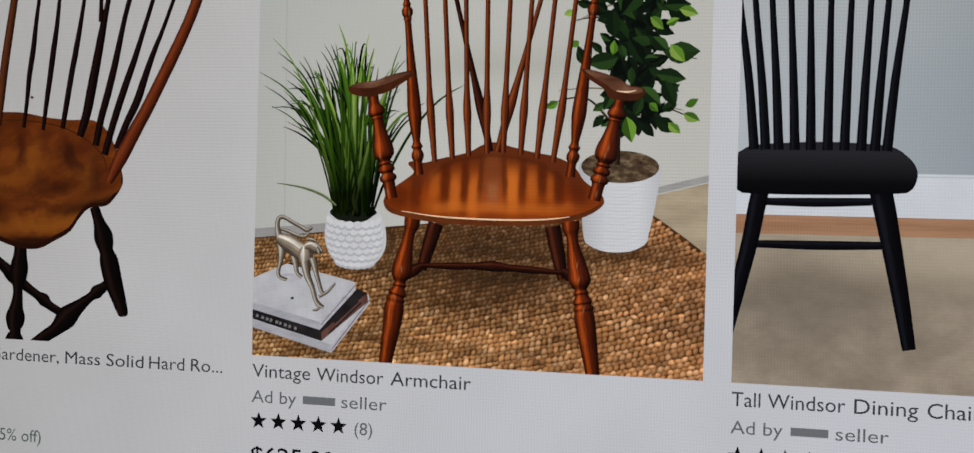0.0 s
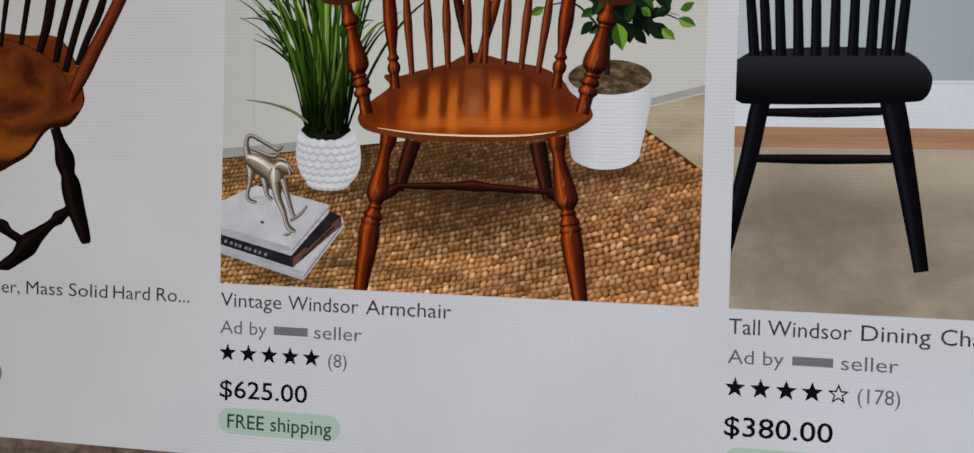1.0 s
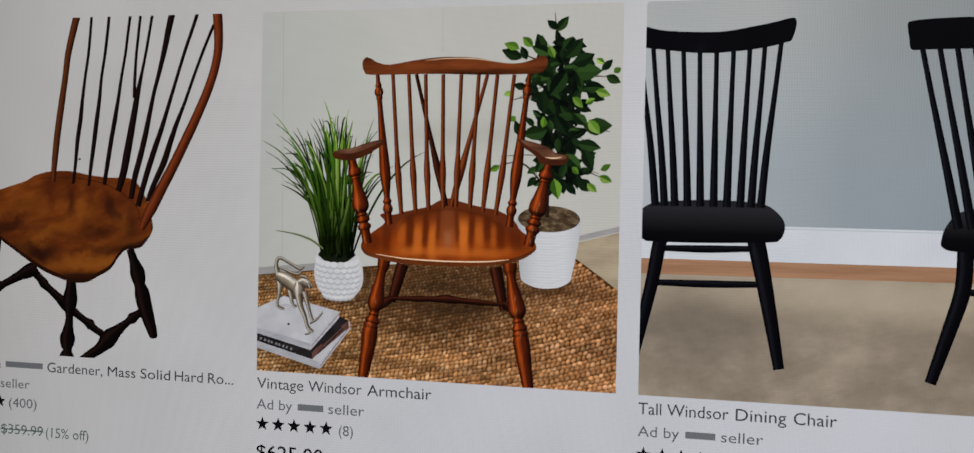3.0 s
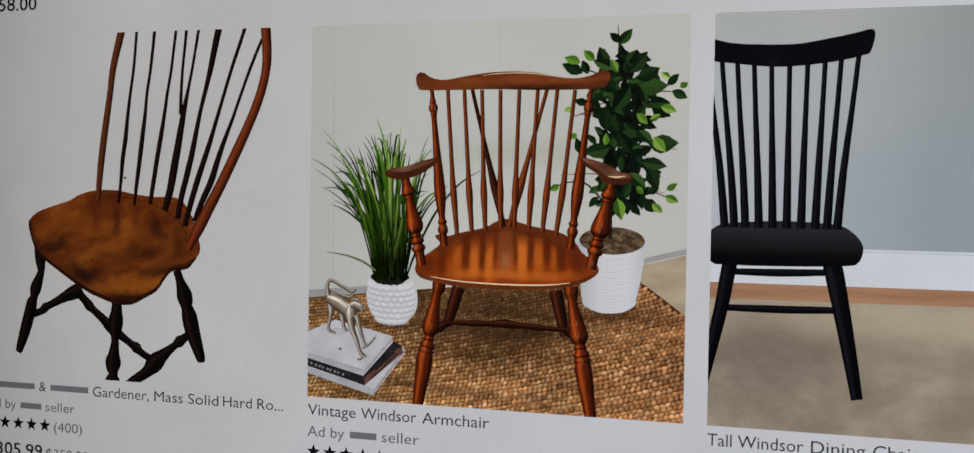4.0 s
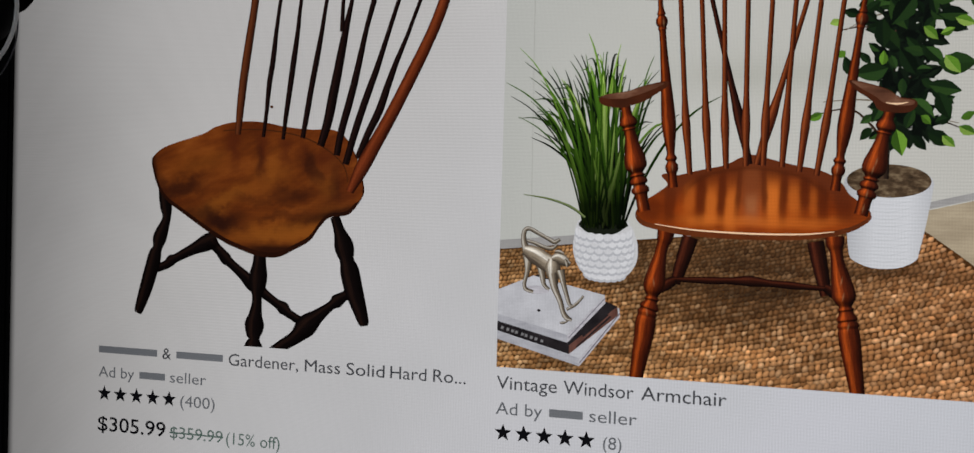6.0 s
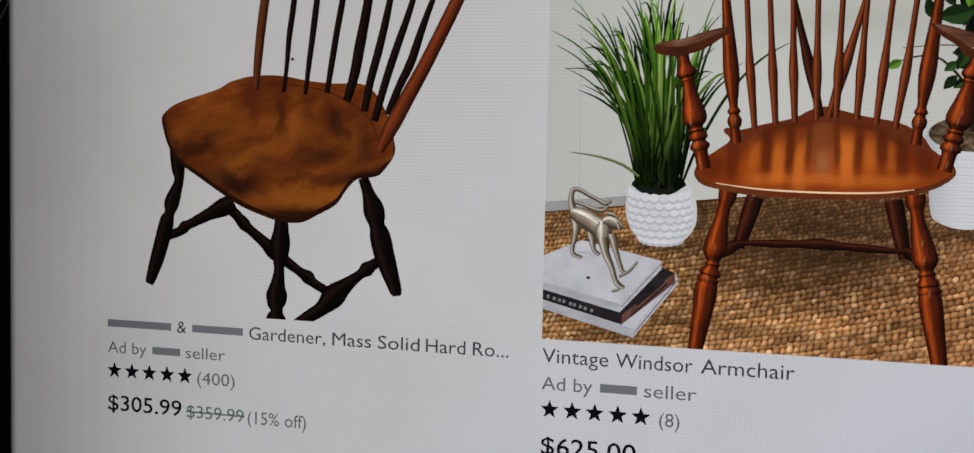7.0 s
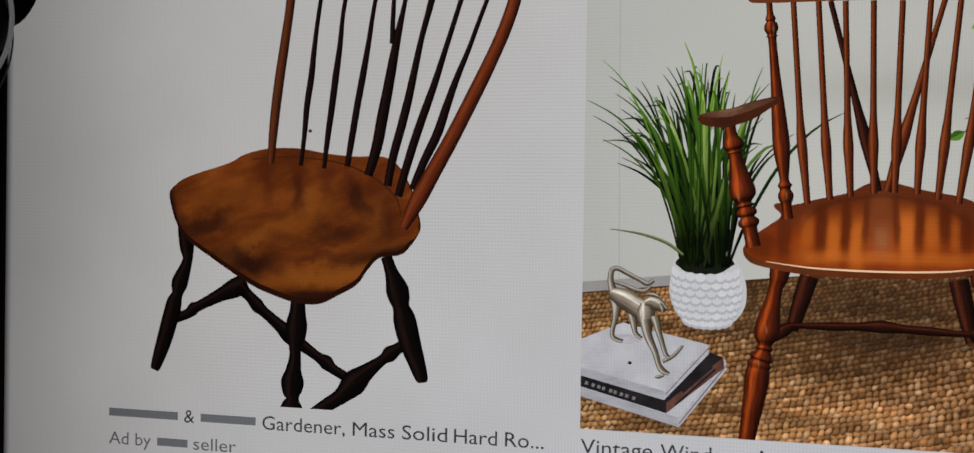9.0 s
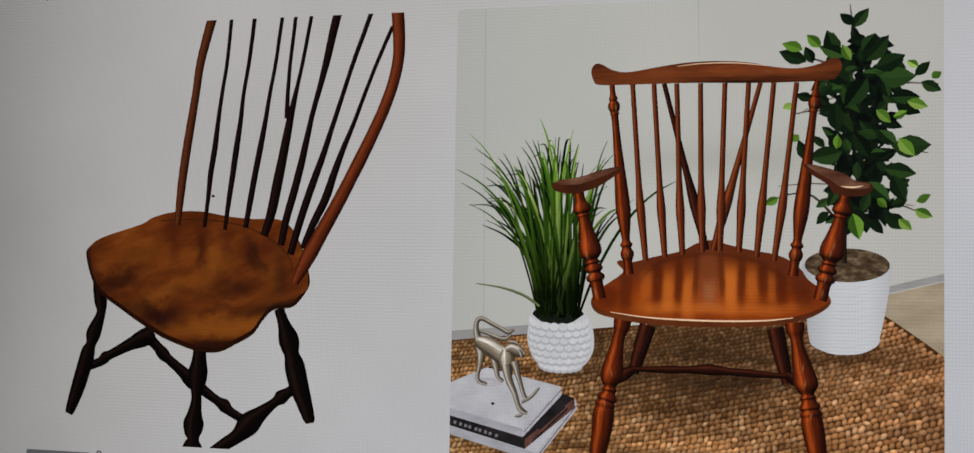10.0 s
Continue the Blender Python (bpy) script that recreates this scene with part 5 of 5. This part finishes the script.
limb("crest_gloss", [(0.478, 0.8385, 0.0004), (0.53, 0.8432, 0.0009), (0.60, 0.8422, 0.0010), (0.66, 0.8345, 0.0004)], gloss, p2, CL + 4.2, R2)
limb("crest_gloss", [(0.640, 0.826, 0.0008), (0.662, 0.824, 0.0035), (0.675, 0.820, 0.0008)], gloss_soft, p2, CL + 4.2, R2)
SUPPORT = ((0.0, 0.0100), (0.08, 0.0105), (0.13, 0.0165), (0.17, 0.0175), (0.20, 0.0120), (0.215, 0.0150), (0.24, 0.0110), (0.38, 0.0155), (0.50, 0.0215), (0.58, 0.0210), (0.635, 0.0115), (0.655, 0.0155), (0.675, 0.0115), (0.70, 0.0165), (0.73, 0.0170),
           (0.755, 0.0120), (0.785, 0.0175), (0.82, 0.0170), (0.85, 0.0125), (1.0, 0.0125))
SUPPORT = tuple((p, w * 1.10) for p, w in SUPPORT)
for a, b in (((0.2740, 0.5780), (0.3215, 0.3560)), ((0.8150, 0.5740), (0.7655, 0.3620))):
    limb("arm_support", turn_profile(a, b, SUPPORT), wood, p2, CL + 4.5, R2, n=4)
arm_wood = mottled("arm_wood", ((0.0, (54, 30, 20)), (0.5, (92, 58, 42)), (1.0, (138, 104, 84))), 12.0, 3.0, (1, 2.5, 1), 1.8)
arm_under = mottled("arm_under", ((0.0, (34, 15, 8)), (1.0, (76, 36, 19))), 12.0)
shape("arm", [(0.2160, 0.5960), (0.2244, 0.5810), (0.2621, 0.5750), (0.2875, 0.5805), (0.3161, 0.5905), (0.3461, 0.6095), (0.3640, 0.6225), (0.3592, 0.6321), (0.3123, 0.6225), (0.2786, 0.6113), (0.2361, 0.6047)], arm_under, p2, CL + 5, R2)
shape("arm_top", [(0.2195, 0.5985), (0.2400, 0.5945), (0.2700, 0.5950), (0.2950, 0.6015), (0.3250, 0.6120), (0.3560, 0.6275), (0.3123, 0.6215), (0.2786, 0.6103), (0.2361, 0.6040)], arm_wood, p2, CL + 5.2, R2)
shape("arm", [(0.7330, 0.6340), (0.7631, 0.6300), (0.8092, 0.6155), (0.8322, 0.6010), (0.8610, 0.5955), (0.8655, 0.5830), (0.8478, 0.5700), (0.8098, 0.5705), (0.7915, 0.5755), (0.7789, 0.5930), (0.7479, 0.6137)], arm_under, p2, CL + 5, R2)
shape("arm_top", [(0.7380, 0.6325), (0.7631, 0.6285), (0.8092, 0.6140), (0.8322, 0.5995), (0.8590, 0.5935), (0.8560, 0.5850), (0.8250, 0.5835), (0.8020, 0.5890), (0.7850, 0.6020), (0.7600, 0.6160)], arm_wood, p2, CL + 5.2, R2)
limb("arm_gloss", [(0.806, 0.589, 0.0006), (0.828, 0.587, 0.0018), (0.848, 0.590, 0.0006)], gloss, p2, CL + 5.4, R2)

# glints on the turned beads, highlights painted as small soft marks
glint = mottled("glint", ((0.0, (214, 150, 84)), (1.0, (240, 206, 160))), 30.0, veil=0.75)
for u, v, lean in ((0.292, 0.447, 0.25), (0.3015, 0.402, 0.2), (0.312, 0.3715, 0.2), (0.786, 0.455, -0.25), (0.792, 0.470, -0.25), (0.776, 0.405, -0.2), (0.770, 0.3755, -0.2), (0.733, 0.226, -0.15), (0.7375, 0.195, -0.15),
                   (0.3475, 0.205, 0.15), (0.3345, 0.142, 0.15), (0.7495, 0.134, -0.15), (0.3505, 0.7555, 0.1), (0.7525, 0.7545, -0.1), (0.379, 0.452, 0.1), (0.7165, 0.454, -0.1)):
    limb("glint", [(u - lean * 0.011, v + 0.011, 0.0006), (u, v, 0.0030), (u + lean * 0.011, v - 0.011, 0.0006)], glint, p2, CL + 5.6, R2)

# ---- third photo: black dining chairs before a pale blue wall ----
R3 = (1.057, 0.0, 2.057, 0.977)


def blue_wall(tree):
    vec, x, y = uv_of(tree)
    c = ramp(tree, math_node(tree, "MULTIPLY_ADD", x, 1.0, -1.05), ((0.0, (168, 173, 179)), (0.25, (152, 159, 165)), (0.5, (132, 141, 148)), (1.0, (120, 130, 137))))
    # greyer towards the top
    grey = ramp(tree, math_node(tree, "MULTIPLY_ADD", x, 1.0, -1.05), ((0.0, (164, 165, 164)), (0.3, (162, 163, 162)), (0.55, (138, 141, 141)), (1.0, (118, 123, 125))))
    c = mix(tree, math_node(tree, "MULTIPLY_ADD", y, 2.6, -1.45, clamp=True), c, grey)
    n = noise_of(tree, vec, 4.0, 3.0)
    return mix(tree, math_node(tree, "MULTIPLY", n, 0.45), c, lin(146, 153, 157))


def carpet(tree):
    vec, x, y = uv_of(tree)
    n = noise_of(tree, vec, 9.0, 5.0, 0.6, (0.9, 1.3, 1))
    c = ramp(tree, n, ((0.3, (116, 105, 92)), (0.5, (137, 125, 111)), (0.7, (160, 147, 131))))
    f = noise_of(tree, vec, 110.0, 2.0)
    c = mix(tree, math_node(tree, "MULTIPLY", f, 0.35), c, lin(128, 118, 104))
    c = blot(tree, c, x, y, (1.60, 0.265, 0.40, 0.050, 0, 0.7), (172, 159, 139), 1.8)
    c = blot(tree, c, x, y, (1.82, 0.160, 0.16, 0.060, 10, 0.5), (96, 84, 72), 1.8)
    dx = math_node(tree, "MULTIPLY", math_node(tree, "SUBTRACT", x, 1.20), 5.5)
    dy = math_node(tree, "MULTIPLY", math_node(tree, "SUBTRACT", y, 0.165), 12.0)
    d = math_node(tree, "ADD", math_node(tree, "MULTIPLY", dx, dx), math_node(tree, "MULTIPLY", dy, dy))
    sh = math_node(tree, "DIVIDE", 0.5, math_node(tree, "ADD", math_node(tree, "MULTIPLY", d, d), 1.0))
    return mix(tree, sh, c, lin(72, 64, 56))


p3 = photo("product_photo", *R3, lit("blue_wall", blue_wall), "photo of tall black windsor dining chairs by a wall")
skirting_white = mottled("skirting_white", ((0.0, (180, 184, 191)), (1.0, (196, 199, 205))), 5.0)
skirting_shade = lit("skirting_shade", (166, 172, 180))
strip_brown = mottled("strip_brown", ((0.0, (128, 94, 71)), (1.0, (162, 122, 94))), 10.0, 4.0, (0.4, 6, 1))
shape("carpet", [(1.0, -0.02), (2.1, -0.02), (2.1, 0.309), (1.0, 0.304)], lit("carpet", carpet), p3, 3, R3, smooth=False)
shape("floor_strip", [(1.0, 0.303), (2.1, 0.308), (2.1, 0.3435), (1.0, 0.3425)], strip_brown, p3, 4, R3, smooth=False)
shape("skirting", [(1.0, 0.3415), (2.1, 0.3425), (2.1, 0.4262), (1.0, 0.4290)], skirting_white, p3, 5, R3, smooth=False)
limb("skirting_lip", [(1.0, 0.4235, 0.0012), (1.5, 0.4222, 0.0012), (2.1, 0.4205, 0.0012)], skirting_shade, p3, 5.3, R3)

black_wood = turned("black_wood", (2, 2, 5), (6, 6, 10), (19, 20, 27), 0.15)
black_seat = lit("black_seat", lambda tree: ramp(tree, math_node(tree, "MULTIPLY_ADD", uv_of(tree)[2], 9.0, -3.45), ((0.0, (2, 2, 5)), (0.22, (5, 5, 8)), (0.42, (20, 20, 23)), (0.75, (34, 34, 38)), (1.0, (28, 28, 31)))))
black_flat = mottled("black_flat", ((0.0, (3, 3, 6)), (0.6, (6, 6, 10)), (1.0, (32, 35, 46))), 4.0, 2.0)
for bx, bw, by in ((1.115, 1.32, 0.368), (1.094, 1.354, 0.2825)):
    limb("stretcher", [(bx, by, 0.0075), ((bx + bw) / 2, by + 0.0005, 0.0092), (bw, by + 0.004, 0.0075)], black_wood, p3, 7, R3)
limb("leg", [(1.106, 0.398, 0.017), (1.098, 0.360, 0.0175), (1.085, 0.283, 0.0165), (1.057, 0.158, 0.0145), (1.03, 0.04, 0.012)], black_wood, p3, 8, R3)
limb("leg", [(1.335, 0.398, 0.021), (1.343, 0.365, 0.0215), (1.3583, 0.2933, 0.0195), (1.3789, 0.1885, 0.0165), (1.3985, 0.083, 0.0130)], black_wood, p3, 8, R3)
SEAT3 = [(1.02, 0.41), (1.06, 0.389), (1.085, 0.3835), (1.22, 0.3835), (1.365, 0.3885), (1.393, 0.396), (1.4035, 0.416), (1.4030, 0.438), (1.387, 0.460), (1.356, 0.480), (1.30, 0.4865), (1.22, 0.489), (1.14, 0.4855), (1.085, 0.4800), (1.058, 0.466), (1.03, 0.45)]
shape("seat", SEAT3, black_seat, p3, 9, R3)
TOPS3 = (1.040, 1.0742, 1.1106, 1.1498, 1.1901, 1.2314, 1.2724, 1.3116, 1.3475, 1.3859)
FEET3 = (1.0891, 1.1118, 1.1374, 1.1689, 1.2000, 1.2325, 1.2648, 1.2969, 1.3230, 1.3460)
for a, b in zip(TOPS3, FEET3):
    va = 0.862 + 0.55 * (a - 1.22) ** 2
    limb("spindle", [(a, va, 0.0058), (a + (b - a) * 0.30, va - 0.12, 0.0062), (a + (b - a) * 0.72, va - 0.27, 0.0085), (b, 0.472, 0.0100)], black_wood, p3, 10, R3)
CREST3 = [(1.03, 0.927), (1.0564, 0.9152), (1.1021, 0.9043), (1.1757, 0.8995), (1.2495, 0.8995), (1.3206, 0.9104), (1.3778, 0.9215), (1.4089, 0.9288), (1.4195, 0.9230), (1.4185, 0.9030), (1.4099, 0.8767), (1.3975, 0.8705),
          (1.3575, 0.8609), (1.3072, 0.8533), (1.2359, 0.8476), (1.1767, 0.8485), (1.1030, 0.8567), (1.0574, 0.8623), (1.03, 0.867)]
shape("crest_rail", CREST3, black_flat, p3, 11, R3)
# the second chair, turned a little, at the photo's edge
limb("leg", [(1.815, 0.39, 0.019), (1.8105, 0.29, 0.0185), (1.782, 0.19, 0.0165), (1.7450, 0.070, 0.0130)], black_wood, p3, 8, R3)
limb("leg", [(2.03, 0.39, 0.019), (2.045, 0.29, 0.0185), (2.07, 0.10, 0.0165)], black_wood, p3, 8, R3)
for by in (0.37, 0.285):
    limb("stretcher", [(1.81, by, 0.0075), (1.92, by + 0.003, 0.009), (2.05, by + 0.004, 0.0075)], black_wood, p3, 7, R3)
shape("seat", [(1.7612, 0.4084), (1.7640, 0.388), (1.80, 0.379), (1.92, 0.377), (2.08, 0.382), (2.09, 0.47), (1.98, 0.487), (1.86, 0.484), (1.80, 0.470), (1.772, 0.440)], black_seat, p3, 9, R3)
for k in range(9):
    a, b = 1.7075 + 0.0385 * k, 1.7900 + 0.0305 * k
    limb("spindle", [(a, 0.852, 0.0062), (a + (b - a) * 0.3, 0.735, 0.0068), (a + (b - a) * 0.7, 0.585, 0.0090), (b, 0.468, 0.0105), (b + 0.008, 0.432, 0.0105)], black_wood, p3, 10, R3)
shape("crest_rail", [(1.6735, 0.905), (1.680, 0.914), (1.72, 0.919), (1.80, 0.9215), (1.92, 0.922), (2.08, 0.928), (2.09, 0.862), (1.92, 0.850), (1.80, 0.8485), (1.72, 0.848), (1.684, 0.8485), (1.678, 0.872)], black_flat, p3, 11, R3)

# ---- photo of the next row, only its upper edge in view ----
R4 = (-1.057, BOTTOM + 0.01, -0.057, -0.370)
photo("product_photo", *R4, mottled("brown_weave", ((0.0, (62, 50, 46)), (0.5, (96, 80, 72)), (1.0, (124, 106, 94))), 26.0, 4.0, (1, 1.4, 1), 2.0), "photo with a mottled grey-brown top edge")

# ---- headset hung on the monitor's upper edge ----
def ring_bm(bm, c, rx, rz, tube, tilt, n=56, m=12):
    """A ring round the y axis, turned by tilt about z."""
    rot = Matrix.Rotation(radians(tilt), 3, "Z")
    rows = []
    for i in range(n):
        a = 2 * math.pi * i / n
        row = []
        for j in range(m):
            b = 2 * math.pi * j / m
            p = Vector(((rx + tube * math.cos(b)) * math.cos(a), tube * math.sin(b), (rz + tube * math.cos(b)) * math.sin(a)))
            row.append(bm.verts.new(Vector(c) + rot @ p))
        rows.append(row)
    for i in range(n):
        for j in range(m):
            bm.faces.new((rows[i][j], rows[i][(j + 1) % m], rows[(i + 1) % n][(j + 1) % m], rows[(i + 1) % n][j]))
    bmesh.ops.recalc_face_normals(bm, faces=bm.faces[:])


def pod_bm(bm, c, rx, ry, rz, power=2.4, n=40, m=24):
    """A cushion: an ellipsoid with fuller flanks."""
    bmesh.ops.create_uvsphere(bm, u_segments=n, v_segments=m, radius=1.0)
    for v in bm.verts:
        k = (abs(v.co.x) ** power + abs(v.co.y) ** power + abs(v.co.z) ** power) ** (-1 / power)
        v.co = Vector(c) + Vector((v.co.x * k * rx, v.co.y * k * ry, v.co.z * k * rz))


HX, HZ = U0 - 0.1255, Z0 + 0.1035
headset = thing("headset", (HX, -0.015, HZ), "black foam headset with a pale grey ring hung on the monitor", "headset")
bm = bmesh.new()
pod_bm(bm, (HX, -0.0062, HZ), 0.0100, 0.0042, 0.0235, 2.0)
part("ear_cushion", bm, foam_black, headset, "matt black foam cushion", True)
RX, RZ = U0 - 0.1358, Z0 + 0.0803
bm = bmesh.new()
pod_bm(bm, (RX - 0.001, -0.0082, RZ + 0.004), 0.0125, 0.0060, 0.0125, 2.6)
part("ear_cup", bm, black_plastic, headset, "", True)
bm = bmesh.new()
ring_bm(bm, (RX, -0.0150, RZ), 0.0178, 0.0178, 0.00052, 0)
part("ring", bm, ring_grey, headset, "thin pale grey ring", True)
bm = bmesh.new()
ring_bm(bm, (RX - 0.0014, -0.0128, RZ - 0.0038), 0.0178, 0.0178, 0.00020, 0)
part("rim", bm, metal_dark, headset, "fine dark metal rim", True)
# spokes that hold the ring to the cup
bm = bmesh.new()
for a in (35, 155, 275):
    ca, sa = math.cos(radians(a)), math.sin(radians(a))
    p, q = Vector((RX - 0.001 + 0.010 * ca, -0.0120, RZ + 0.004 + 0.010 * sa)), Vector((RX + 0.0172 * ca, -0.0150, RZ + 0.0172 * sa))
    m = Matrix.Translation((p + q) / 2) @ (q - p).to_track_quat("Z", "Y").to_matrix().to_4x4()
    bmesh.ops.create_cone(bm, cap_ends=True, segments=8, radius1=0.0006, radius2=0.0005, depth=(q - p).length, matrix=m)
part("yoke", bm, black_plastic, headset)
# band that goes up and over the monitor's top
bm = bmesh.new()
path = [Vector((RX - 0.004, -0.009, RZ + 0.010)), Vector((RX - 0.004, -0.0075, RZ + 0.05)), Vector((RX - 0.002, -0.0065, ZT + 0.004)), Vector((RX + 0.002, 0.004, ZT + BZ + 0.0035)), Vector((RX + 0.006, 0.024, ZT + BZ + 0.0035)), Vector((RX + 0.008, 0.0475, ZT + 0.004)), Vector((RX + 0.008, 0.050, ZT - 0.06))]
line = [Vector(p) for p in spline([tuple(p) for p in path], False, 8)]
rows = []
for i, p in enumerate(line):
    d = (line[min(i + 1, len(line) - 1)] - line[max(i - 1, 0)]).normalized()
    side = Vector((1, 0, 0)) - d * d.x
    side.normalize()
    up = side.cross(d)
    rows.append([bm.verts.new(p + side * (0.0065 * math.cos(a)) + up * (0.0028 * math.sin(a))) for a in (2 * math.pi * k / 12 for k in range(12))])
for r, q in zip(rows, rows[1:]):
    for k in range(12):
        bm.faces.new((r[k], r[(k + 1) % 12], q[(k + 1) % 12], q[k]))
bm.faces.new(rows[0])
bm.faces.new(rows[-1])
bmesh.ops.recalc_face_normals(bm, faces=bm.faces[:])
part("headband", bm, black_plastic, headset, "", True)
